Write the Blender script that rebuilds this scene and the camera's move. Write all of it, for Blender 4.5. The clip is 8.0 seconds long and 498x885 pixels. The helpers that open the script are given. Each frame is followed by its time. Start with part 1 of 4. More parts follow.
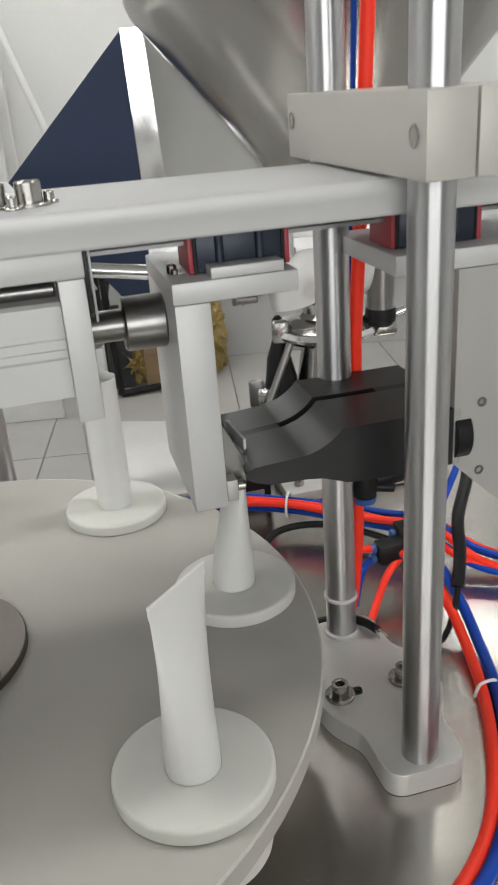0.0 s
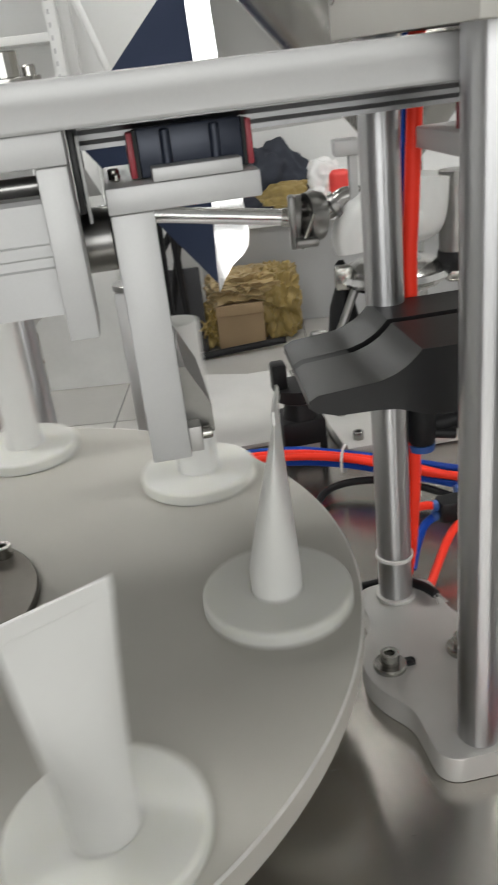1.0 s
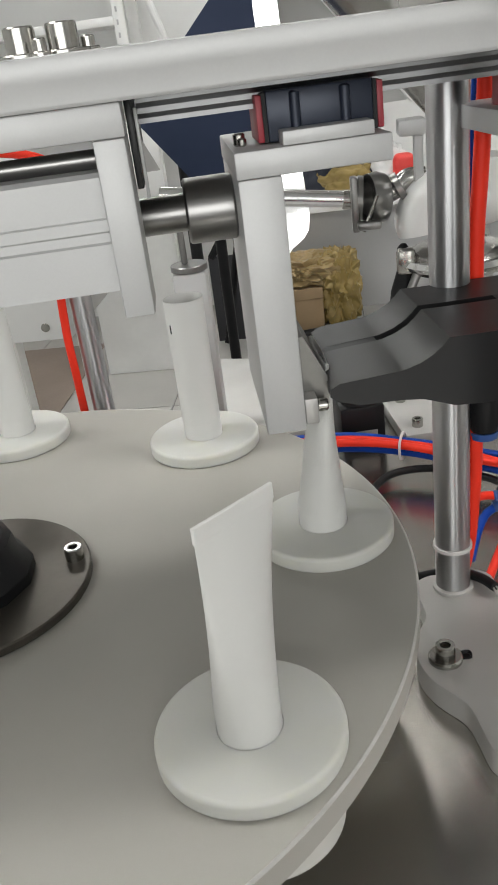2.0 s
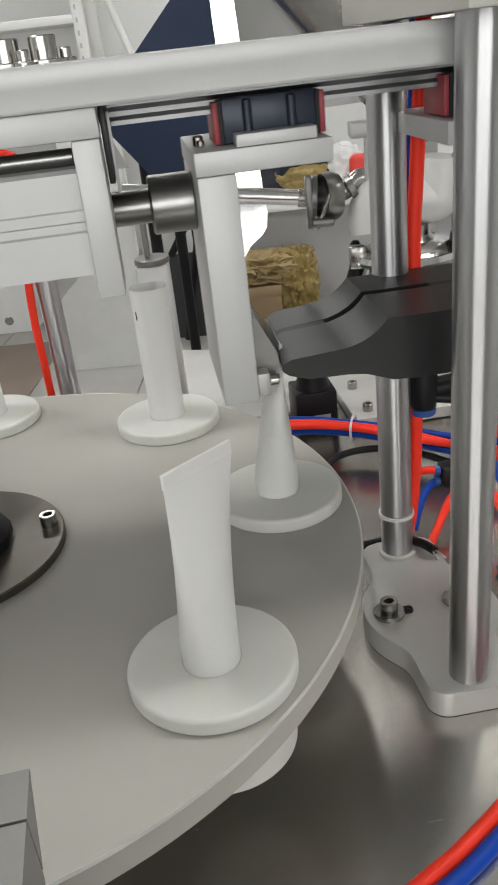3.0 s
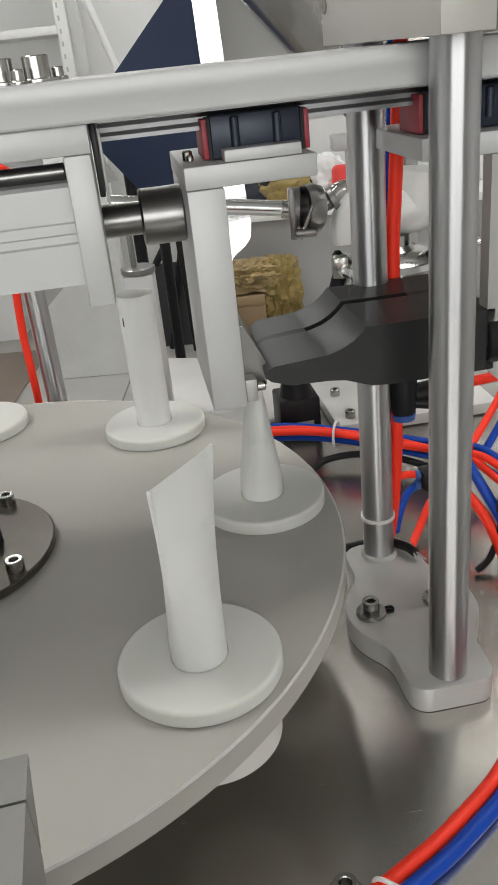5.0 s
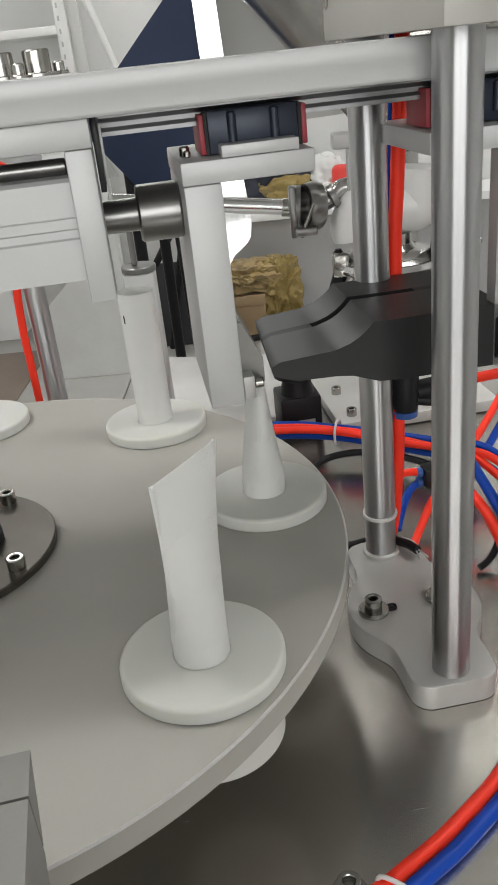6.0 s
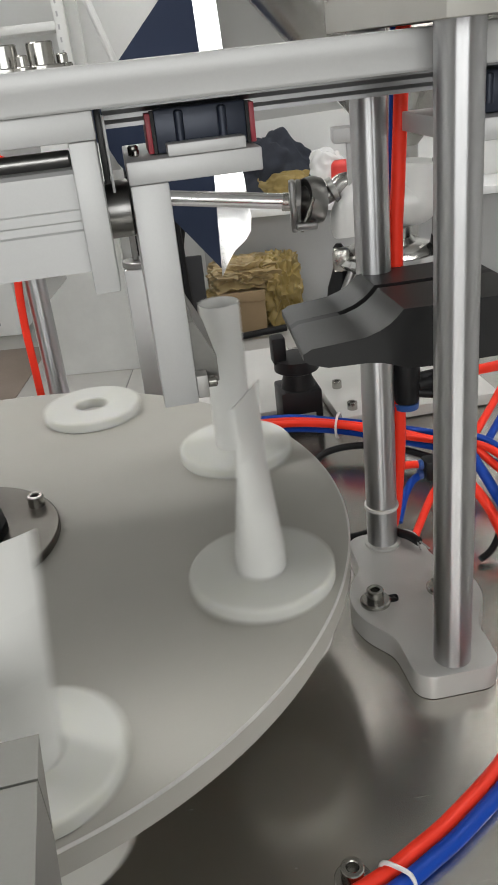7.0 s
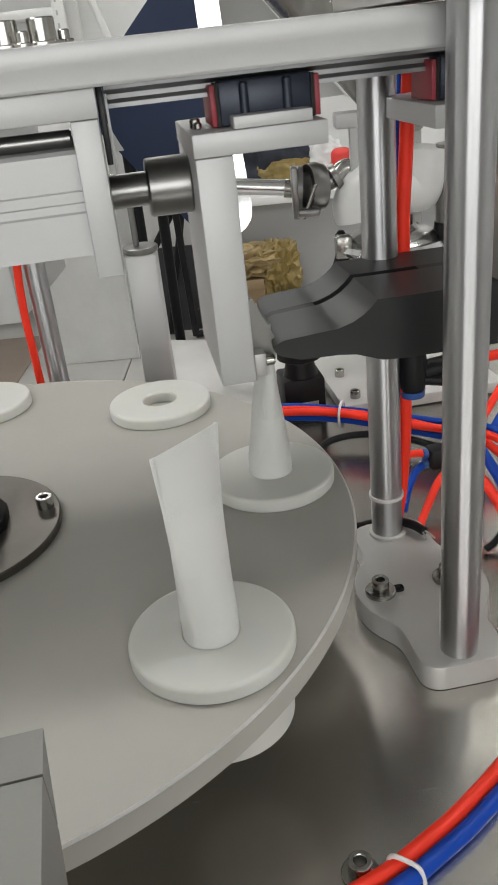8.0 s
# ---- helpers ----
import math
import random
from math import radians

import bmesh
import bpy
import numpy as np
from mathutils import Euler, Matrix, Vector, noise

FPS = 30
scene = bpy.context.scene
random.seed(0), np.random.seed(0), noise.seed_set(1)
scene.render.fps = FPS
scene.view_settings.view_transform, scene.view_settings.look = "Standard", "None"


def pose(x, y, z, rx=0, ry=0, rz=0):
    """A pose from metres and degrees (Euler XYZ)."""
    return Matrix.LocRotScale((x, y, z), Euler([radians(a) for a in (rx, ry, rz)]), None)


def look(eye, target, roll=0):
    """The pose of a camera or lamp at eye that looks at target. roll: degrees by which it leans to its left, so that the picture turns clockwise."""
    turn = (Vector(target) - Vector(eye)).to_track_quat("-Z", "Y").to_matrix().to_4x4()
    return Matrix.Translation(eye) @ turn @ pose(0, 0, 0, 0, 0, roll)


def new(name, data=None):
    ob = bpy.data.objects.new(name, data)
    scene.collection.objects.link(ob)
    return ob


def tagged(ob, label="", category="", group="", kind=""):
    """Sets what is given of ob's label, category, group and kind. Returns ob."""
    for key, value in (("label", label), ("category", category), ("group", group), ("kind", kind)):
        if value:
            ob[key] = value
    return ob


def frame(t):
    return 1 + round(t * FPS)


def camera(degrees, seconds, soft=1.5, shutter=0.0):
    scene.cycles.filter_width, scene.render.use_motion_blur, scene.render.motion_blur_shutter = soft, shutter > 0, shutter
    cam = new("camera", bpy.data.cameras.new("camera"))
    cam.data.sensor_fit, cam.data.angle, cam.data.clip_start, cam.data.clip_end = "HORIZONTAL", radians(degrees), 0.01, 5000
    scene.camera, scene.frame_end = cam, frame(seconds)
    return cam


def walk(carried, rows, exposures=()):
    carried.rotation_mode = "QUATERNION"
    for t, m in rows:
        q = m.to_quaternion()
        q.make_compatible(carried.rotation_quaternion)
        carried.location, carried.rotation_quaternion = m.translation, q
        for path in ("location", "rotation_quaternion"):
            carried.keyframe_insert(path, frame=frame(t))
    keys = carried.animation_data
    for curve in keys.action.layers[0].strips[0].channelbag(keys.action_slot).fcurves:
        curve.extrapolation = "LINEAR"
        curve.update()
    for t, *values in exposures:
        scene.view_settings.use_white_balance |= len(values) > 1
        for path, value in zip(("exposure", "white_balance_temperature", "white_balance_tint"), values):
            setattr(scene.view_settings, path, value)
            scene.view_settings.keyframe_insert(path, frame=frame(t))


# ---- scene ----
cam = camera(34.327, 8.0, soft=1.7, shutter=0.5)
# seconds, x, y, z, pitch, roll, yaw
ROWS = [
    (0.0, -0.0301, 0.0065, 0.4574, -23.88, 3.96, -5.44),
    (0.3, -0.0189, 0.0217, 0.4363, -23.79, 4.42, -3.35),
    (0.5, -0.0114, 0.0318, 0.4221, -23.82, 4.73, -2.13),
    (0.8, -0.0043, 0.0479, 0.4133, -24.75, 5.62, -0.95),
    (1.0, 0.0004, 0.0586, 0.4074, -25.56, 6.21, -0.15),
    (1.2, -0.0002, 0.0644, 0.4054, -25.61, 6.43, 2.64),
    (1.3, -0.0006, 0.0674, 0.4043, -25.70, 6.54, 3.17),
    (1.5, -0.0013, 0.0733, 0.4023, -26.07, 6.76, 3.45),
    (1.7, -0.0012, 0.0732, 0.4010, -26.04, 6.89, 4.02),
    (2.8, 0.0043, 0.0207, 0.4047, -26.07, 6.23, 2.52),
    (3.0, 0.0042, 0.0138, 0.4075, -26.38, 5.90, 1.33),
    (3.5, 0.0031, 0.0065, 0.4131, -26.27, 5.74, 0.79),
    (4.0, 0.0023, -0.0021, 0.4122, -25.85, 5.51, 0.55),
    (4.5, 0.0045, -0.0025, 0.4132, -25.87, 5.47, 0.33),
    (6.0, 0.0028, -0.0014, 0.4092, -25.83, 5.67, 0.21),
    (6.5, 0.0021, -0.0038, 0.4095, -26.00, 5.58, 0.14),
    (7.0, 0.0005, -0.0054, 0.4077, -26.09, 5.76, 0.11),
    (7.5, -0.0000, -0.0000, 0.4066, -26.32, 5.81, -0.00),
    (8.0, -0.0041, 0.0018, 0.4030, -26.80, 5.69, 0.02),
]
walk(cam, [(t, pose(x, y, z, 90 + pitch, roll, yaw)) for t, x, y, z, pitch, roll, yaw in ROWS],
     exposures=[(0.0, 0.06), (1.0, 0.0), (1.7, 0.04), (3.5, -0.02), (4.0, -0.08), (4.5, -0.02), (6.0, -0.04), (8.0, -0.06)])

# ---- light ----
world = bpy.data.worlds.new("world")
scene.world = world
world.use_nodes = True
world.node_tree.nodes["Background"].inputs[0].default_value = (0.9, 0.95, 1.0, 1)
world.node_tree.nodes["Background"].inputs[1].default_value = 0.25

PANEL_POWER = 16.1
WINDOW_WATTS = 60.0


# ---- materials ----
def mat(name, color, rough=0.5, metal=0.0, grain=0.0, scale=200.0, bump=0.0, spots=0.0, spot_scale=8.0,
        stretch=(1, 1, 1), emit=0.0, spec=0.5, coat=0.0, sub=0.0, trans=0.0, rvar=0.0, aniso=0.0):
    m = bpy.data.materials.new(name)
    m.use_nodes = True
    nt = m.node_tree
    b = nt.nodes["Principled BSDF"]
    b.inputs["Roughness"].default_value = rough
    b.inputs["Metallic"].default_value = metal
    b.inputs["Coat Weight"].default_value = coat
    b.inputs["Transmission Weight"].default_value = trans
    b.inputs["Specular IOR Level"].default_value = spec
    if sub:
        b.inputs["Subsurface Weight"].default_value = sub
        b.inputs["Subsurface Radius"].default_value = (0.006, 0.006, 0.005)
        b.inputs["Subsurface Scale"].default_value = 1.0
    tc = nt.nodes.new("ShaderNodeTexCoord")
    mp = nt.nodes.new("ShaderNodeMapping")
    mp.inputs["Scale"].default_value = stretch
    nt.links.new(tc.outputs["Object"], mp.inputs["Vector"])
    n1 = nt.nodes.new("ShaderNodeTexNoise")
    n1.inputs["Scale"].default_value = scale
    n1.inputs["Detail"].default_value = 4
    nt.links.new(mp.outputs["Vector"], n1.inputs["Vector"])
    n2 = nt.nodes.new("ShaderNodeTexNoise")
    n2.inputs["Scale"].default_value = spot_scale
    n2.inputs["Detail"].default_value = 5
    nt.links.new(tc.outputs["Object"], n2.inputs["Vector"])
    c = Vector(color)
    r1 = nt.nodes.new("ShaderNodeMapRange")
    r1.inputs["To Min"].default_value = 1 - grain
    r1.inputs["To Max"].default_value = 1 + grain
    nt.links.new(n1.outputs["Fac"], r1.inputs["Value"])
    r2 = nt.nodes.new("ShaderNodeMapRange")
    r2.inputs["From Min"].default_value = 0.3
    r2.inputs["From Max"].default_value = 0.7
    r2.inputs["To Min"].default_value = 1 - spots
    r2.inputs["To Max"].default_value = 1 + spots
    nt.links.new(n2.outputs["Fac"], r2.inputs["Value"])
    mul = nt.nodes.new("ShaderNodeMath")
    mul.operation = "MULTIPLY"
    nt.links.new(r1.outputs[0], mul.inputs[0])
    nt.links.new(r2.outputs[0], mul.inputs[1])
    vm = nt.nodes.new("ShaderNodeVectorMath")
    vm.operation = "SCALE"
    vm.inputs[0].default_value = c
    nt.links.new(mul.outputs[0], vm.inputs["Scale"])
    nt.links.new(vm.outputs[0], b.inputs["Base Color"])
    if rvar:
        r3 = nt.nodes.new("ShaderNodeMapRange")
        r3.inputs["To Min"].default_value = max(0.02, rough - rvar)
        r3.inputs["To Max"].default_value = rough + rvar
        nt.links.new(n1.outputs["Fac"], r3.inputs["Value"])
        nt.links.new(r3.outputs[0], b.inputs["Roughness"])
    if bump:
        bp = nt.nodes.new("ShaderNodeBump")
        bp.inputs["Strength"].default_value = bump
        bp.inputs["Distance"].default_value = 0.0004
        nt.links.new(n1.outputs["Fac"], bp.inputs["Height"])
        nt.links.new(bp.outputs[0], b.inputs["Normal"])
    if aniso:
        tg = nt.nodes.new("ShaderNodeTangent")
        tg.direction_type = "RADIAL"
        tg.axis = "Z"
        b.inputs["Anisotropic"].default_value = aniso
        b.inputs["Anisotropic Rotation"].default_value = 0.25
        nt.links.new(tg.outputs[0], b.inputs["Tangent"])
    if emit:
        b.inputs["Emission Color"].default_value = (*color, 1)
        b.inputs["Emission Strength"].default_value = emit
    return m


ALU = mat("anodised_aluminium", (0.56, 0.56, 0.56), 0.48, 0.3, 0.03, 900, 0.05, 0.03, 14)
ALU_DARK = mat("grey_aluminium", (0.48, 0.47, 0.455), 0.45, 0.5, 0.03, 700, 0.05, 0.05, 12)
CAST = mat("bead_blasted_aluminium", (0.62, 0.61, 0.59), 0.5, 0.45, 0.05, 2500, 0.15, 0.04, 20)
BLOCK = mat("warm_anodised_aluminium", (0.52, 0.505, 0.47), 0.5, 0.3, 0.04, 2500, 0.1, 0.02, 20)
DARKSTEEL = mat("dark_turned_steel", (0.27, 0.265, 0.26), 0.3, 1.0, 0.05, 200, 0.02, 0.05, 30)
RAIL = mat("rail_steel", (0.30, 0.30, 0.305), 0.38, 1.0, 0.04, 60, 0.0, 0.03, 10, (1, 40, 40))
CHROME = mat("ground_steel", (0.50, 0.50, 0.51), 0.32, 1.0, 0.04, 60, 0.0, 0.03, 10, (6, 6, 0.03), aniso=0.85)
JAW = mat("dull_jaw_steel", (0.24, 0.235, 0.225), 0.42, 1.0, 0.06, 300, 0.05, 0.06, 40)
MIRROR = mat("mirror_stainless", (0.92, 0.92, 0.92), 0.10, 1.0, 0.01, 50, 0.0, 0.01, 6)
BOARD = mat("dark_board", (0.035, 0.035, 0.04), 0.5, 0.0, 0.05, 60, 0.03, 0.1, 3)
STEEL = mat("stainless_sheet", (0.56, 0.54, 0.505), 0.26, 1.0, 0.02, 60, 0.0, 0.06, 4, (1, 12, 1), rvar=0.03)
POLISH = mat("polished_stainless", (0.5, 0.49, 0.475), 0.22, 1.0, 0.02, 50, 0.0, 0.03, 6)
SCREW = mat("screw_steel", (0.42, 0.41, 0.385), 0.22, 1.0, 0.05, 900, 0.0, 0.05, 300)
PLATE = mat("turntable_plate", (0.42, 0.408, 0.372), 0.60, 0.0, 0.02, 1500, 0.05, 0.05, 7)
# grey aluminium with the shadow over the front arm put into its colour
ARM_SHADED = mat("shadowed_grey_aluminium", (0.26, 0.255, 0.24), 0.55, 0.2, 0.03, 700, 0.05, 0.06, 12)
HUB = mat("dark_hub_steel", (0.11, 0.10, 0.086), 0.35, 0.7, 0.06, 300, 0.03, 0.08, 40)
BRIM = mat("cut_aluminium", (0.62, 0.61, 0.59), 0.45, 0.6, 0.03, 400, 0.0, 0.06, 60)
POM = mat("white_acetal", (0.64, 0.64, 0.605), 0.55, 0.0, 0.01, 800, 0.02, 0.02, 30, sub=0.7)
TUBE = mat("white_tube_plastic", (0.71, 0.71, 0.69), 0.45, 0.0, 0.01, 500, 0.0, 0.015, 40)
BLACK = mat("black_anodised", (0.011, 0.011, 0.012), 0.42, 0.0, 0.10, 1800, 0.08, 0.10, 40)
RUBBER = mat("black_plastic", (0.010, 0.010, 0.011), 0.45, 0.0, 0.1, 300, 0.05, 0.1, 40, spec=0.25)
NAVY = mat("navy_carriage", (0.025, 0.032, 0.052), 0.35, 0.3, 0.06, 900, 0.03, 0.05, 50)
BRIGHT = mat("bright_stainless_pipe", (0.8, 0.8, 0.8), 0.16, 1.0, 0.02, 50, 0.0, 0.03, 6)
RED = mat("red_tubing", (0.98, 0.045, 0.02), 0.45, 0.0, 0.02, 100, 0.0, 0.03, 30, spec=0.25)
REDCAP = mat("red_end_cap", (0.34, 0.035, 0.05), 0.45, 0.0, 0.05, 700, 0.05, 0.08, 60)
BLUE = mat("blue_tubing", (0.004, 0.055, 0.38), 0.45, 0.0, 0.02, 100, 0.0, 0.04, 30, spec=0.22)
BLUERING = mat("blue_collar", (0.03, 0.09, 0.30), 0.35)
TIE = mat("clear_nylon", (0.75, 0.73, 0.72), 0.4, 0.0, 0.02, 400, 0.0, 0.05, 50, sub=0.1)
CEIL = mat("ceiling_paint", (0.42, 0.42, 0.41), 0.8, 0.0, 0.02, 60, 0.05, 0.03, 1.5)
WALL = mat("white_wall_paint", (0.74, 0.74, 0.73), 0.7, 0.0, 0.02, 60, 0.05, 0.03, 1.5)
GREYP = mat("grey_panel_paint", (0.44, 0.44, 0.445), 0.55, 0.0, 0.02, 60, 0.03, 0.04, 3)
FLOOR = mat("floor_tile", (0.42, 0.41, 0.39), 0.3, 0.0, 0.03, 40, 0.02, 0.06, 3)
GROUT = mat("grout", (0.16, 0.16, 0.155), 0.8, 0.0, 0.1, 200, 0.1)
BROWN = mat("brown_mat", (0.24, 0.19, 0.16), 0.6, 0.0, 0.08, 100, 0.1, 0.08, 4)
CARD = mat("cardboard", (0.33, 0.23, 0.13), 0.75, 0.0, 0.06, 60, 0.1, 0.08, 6, (1, 1, 8))
YELLOW = mat("yellow_plastic", (0.30, 0.215, 0.07), 0.35, 0.0, 0.1, 25, 0.2, 0.15, 10)
CLOTH = mat("dark_cloth", (0.03, 0.035, 0.05), 0.85, 0.0, 0.15, 90, 0.3, 0.2, 8)
BAG = mat("clear_bag", (0.8, 0.8, 0.8), 0.25, 0.0, 0.03, 30, 0.3, 0.04, 9)
FOIL = mat("brown_film", (0.36, 0.265, 0.13), 0.28, 0.0, 0.12, 30, 0.25, 0.12, 12)
PINK = mat("red_plastic", (0.8, 0.06, 0.05), 0.4)
# even navy that stands in for what the polished steel reflects
NAVY_REFLECTION = mat("navy_reflection", (0.035, 0.05, 0.10), 0.3, 0.4, 0.04, 40, 0.0, 0.08, 3)
WHITESHEET = mat("white_panel", (0.94, 0.94, 0.94), 0.35, 0.0, 0.01, 40, 0.0, 0.01, 3)
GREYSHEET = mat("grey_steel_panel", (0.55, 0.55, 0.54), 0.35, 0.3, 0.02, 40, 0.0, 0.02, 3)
PALESHEET = mat("pale_satin_sheet", (0.80, 0.80, 0.79), 0.4, 0.1, 0.02, 40, 0.02, 0.05, 5)
LAMP = mat("lamp_diffuser", (0.985, 0.985, 0.962), 0.5, emit=PANEL_POWER)
MARK = mat("black_mark", (0.01, 0.01, 0.01), 0.6)


# ---- mesh helpers ----
def box(bm, x0, x1, y0, y1, z0, z1, bev=0.0, seg=2):
    r = bmesh.ops.create_cube(bm, size=1.0)
    vs = r["verts"]
    for v in vs:
        v.co = Vector((x0 + (v.co.x + 0.5) * (x1 - x0), y0 + (v.co.y + 0.5) * (y1 - y0), z0 + (v.co.z + 0.5) * (z1 - z0)))
    if bev:
        es = list({e for v in vs for e in v.link_edges})
        bmesh.ops.bevel(bm, geom=es, offset=bev, segments=seg, profile=0.5, affect="EDGES")
    return bm


def lathe(bm, profile, seg=32, m=Matrix()):
    """Turn (r, z) pairs round z; a pair with r 0 closes the end."""
    rings = []
    for r, z in profile:
        if r <= 1e-6:
            rings.append([bm.verts.new(m @ Vector((0, 0, z)))])
        else:
            rings.append([bm.verts.new(m @ Vector((r * math.cos(2 * math.pi * i / seg), r * math.sin(2 * math.pi * i / seg), z))) for i in range(seg)])
    for a, b in zip(rings, rings[1:]):
        for i in range(seg):
            j = (i + 1) % seg
            if len(a) == 1:
                bm.faces.new((a[0], b[i], b[j]))
            elif len(b) == 1:
                bm.faces.new((a[i], a[j], b[0]))
            else:
                bm.faces.new((a[i], a[j], b[j], b[i]))
    return bm


def rod(bm, r, z0, z1, seg=32, m=Matrix(), bev=0.0008):
    return lathe(bm, [(0, z0), (r - bev, z0), (r, z0 + bev), (r, z1 - bev), (r - bev, z1), (0, z1)], seg, m)


def axis(p, d):
    """The matrix that sets z along d at p."""
    return Matrix.Translation(p) @ Vector(d).to_track_quat("Z", "Y").to_matrix().to_4x4()


def extrude(bm, outline, z0, z1, m=Matrix(), bev=0.0):
    vs = [bm.verts.new(m @ Vector((x, y, z0))) for x, y in outline]
    f = bm.faces.new(vs)
    r = bmesh.ops.extrude_face_region(bm, geom=[f])
    d = m.to_3x3() @ Vector((0, 0, z1 - z0))
    top = [v for v in r["geom"] if isinstance(v, bmesh.types.BMVert)]
    for v in top:
        v.co += d
    if bev:
        tops = set(top)
        es = [e for e in bm.edges if e.verts[0] in tops and e.verts[1] in tops]
        bmesh.ops.bevel(bm, geom=es, offset=bev, segments=2, profile=0.5, affect="EDGES")
    return bm


def smooth_path(pts, n=10):
    pts = [Vector(p) for p in pts]
    out = []
    for i in range(len(pts) - 1):
        p0, p1, p2, p3 = pts[max(i - 1, 0)], pts[i], pts[i + 1], pts[min(i + 2, len(pts) - 1)]
        for k in range(n):
            t = k / n
            out.append(0.5 * (2 * p1 + (p2 - p0) * t + (2 * p0 - 5 * p1 + 4 * p2 - p3) * t * t + (3 * p1 - p0 - 3 * p2 + p3) * t ** 3))
    return out + [pts[-1]]


def sweep(bm, pts, r, seg=14, n=10):
    path = smooth_path(pts, n) if n else [Vector(p) for p in pts]
    rings = []
    up = Vector((0.13, 0.21, 1)).normalized()
    for i, p in enumerate(path):
        d = (path[min(i + 1, len(path) - 1)] - path[max(i - 1, 0)]).normalized()
        side = d.cross(up)
        if side.length < 0.05:
            side = d.cross(Vector((1, 0, 0)))
        side.normalize()
        up = side.cross(d).normalized()
        rings.append([bm.verts.new(p + r * (math.cos(a) * side + math.sin(a) * up)) for a in (2 * math.pi * k / seg for k in range(seg))])
    for a, b in zip(rings, rings[1:]):
        for i in range(seg):
            bm.faces.new((a[i], a[(i + 1) % seg], b[(i + 1) % seg], b[i]))
    bm.faces.new(rings[0][::-1])
    bm.faces.new(rings[-1])
    return bm


def finish(name, bm, material, smooth=True, crease=32):
    bmesh.ops.recalc_face_normals(bm, faces=bm.faces)
    me = bpy.data.meshes.new(name)
    bm.to_mesh(me)
    bm.free()
    me.materials.append(material)
    if smooth:
        me.shade_smooth()
        me.set_sharp_from_angle(angle=radians(crease))
    return me


def part(name, bm, material, parent, label="", m=None, smooth=True, crease=32):
    ob = new(name, finish(name, bm, material, smooth, crease))
    ob.parent = parent
    if m is not None:
        ob.matrix_basis = m
    if label:
        tagged(ob, label)
    return ob


def thing(name, label, category, m=Matrix(), group="", kind=""):
    ob = new(name)
    ob.empty_display_size = 0.02
    ob.matrix_basis = m
    return tagged(ob, label, category, group, kind)


def solid(name, bm, material, label, category, m=Matrix(), kind="", group="", smooth=True):
    ob = new(name, finish(name, bm, material, smooth))
    ob.matrix_basis = m
    return tagged(ob, label, category, group, kind)


B = bmesh.new

# the machine's own frame: its origin on the turntable's axis, x along the clamp beam
CX, CY, TURNED = -0.2409, 0.4679, 9.6
MF = pose(CX, CY, 0, 0, 0, TURNED)
ZT = 0.115


def at(u, v, z=0.0):
    return MF @ Matrix.Translation((u, v, z))


def wp(u, v, z):
    return MF @ Vector((u, v, z))


# ---- the room ----
FZ = -0.82
RX0, RX1, RY0, RY1, RZ1 = -2.6, 2.8, -2.6, 4.3, 1.95
bm = box(B(), RX0, RX1, RY0, RY1, FZ - 0.1, FZ - 0.006)
floor = solid("floor", bm, GROUT, "pale grey tiled workshop floor with dark joints", "floor", kind="structure")
for nm, b6 in (("wall_north", (RX0, RX1, RY1, RY1 + 0.1, FZ, RZ1)), 
               ("wall_west", (RX0 - 0.1, RX0, RY0, RY1, FZ, RZ1)), ("wall_east", (RX1, RX1 + 0.1, RY0, RY1, FZ, RZ1))):
    solid(nm, box(B(), *b6), WALL, "plain white painted workshop wall", "wall", kind="structure")
WX0, WX1, WZ0, WZ1 = -1.7, 1.7, 0.15, 1.55
bm = B()
for b6 in ((RX0, RX1, FZ, WZ0), (RX0, RX1, WZ1, RZ1), (RX0, WX0, WZ0, WZ1), (WX1, RX1, WZ0, WZ1)):
    box(bm, b6[0], b6[1], RY0 - 0.1, RY0, b6[2], b6[3])
solid("wall_south", bm, WALL, "white wall with a wide window in it", "wall", kind="structure")
win = tagged(new("window_1"), "wide white-framed window with daylight behind it", "window", kind="structure")
win.matrix_basis = pose(0, RY0 - 0.05, 0)
for x in (WX0, -0.03, WX1 - 0.06):
    part("window_frame", box(B(), x, x + 0.06, -0.03, 0.03, WZ0, WZ1), WHITESHEET, win)
for z in (WZ0, WZ1 - 0.05):
    part("window_sill", box(B(), WX0 + 0.06, WX1 - 0.06, -0.029, 0.029, z, z + 0.05), WHITESHEET, win)
day = bpy.data.lights.new("daylight", "AREA")
day.shape, day.size, day.size_y, day.energy, day.color = "RECTANGLE", 3.2, 1.3, WINDOW_WATTS, (0.985, 0.99, 0.962)
lampo = new("window_daylight", day)
lampo.matrix_basis = look((0, RY0 - 0.16, 0.85), (0, 0, 0.6))
solid("ceiling", box(B(), RX0, RX1, RY0, RY1, RZ1, RZ1 + 0.1), CEIL, "plain white ceiling over the workshop", "ceiling", kind="structure")


def ceiling_light(x, y):
    th = thing("ceiling_light", "long white ceiling light panel, switched on", "ceiling light", pose(x, y, RZ1), "ceiling lights")
    part("frame", box(B(), -0.64, 0.64, -0.17, 0.17, -0.05, 0.0, 0.006), WHITESHEET, th)
    part("diffuser", box(B(), -0.6, 0.6, -0.14, 0.14, -0.062, -0.05, 0.003), LAMP, th, "glowing white diffuser")


for x, y in ((-1.2, 0.75), (1.2, 0.75), (-1.0, 3.3), (1.0, 3.3)):
    ceiling_light(x, y)

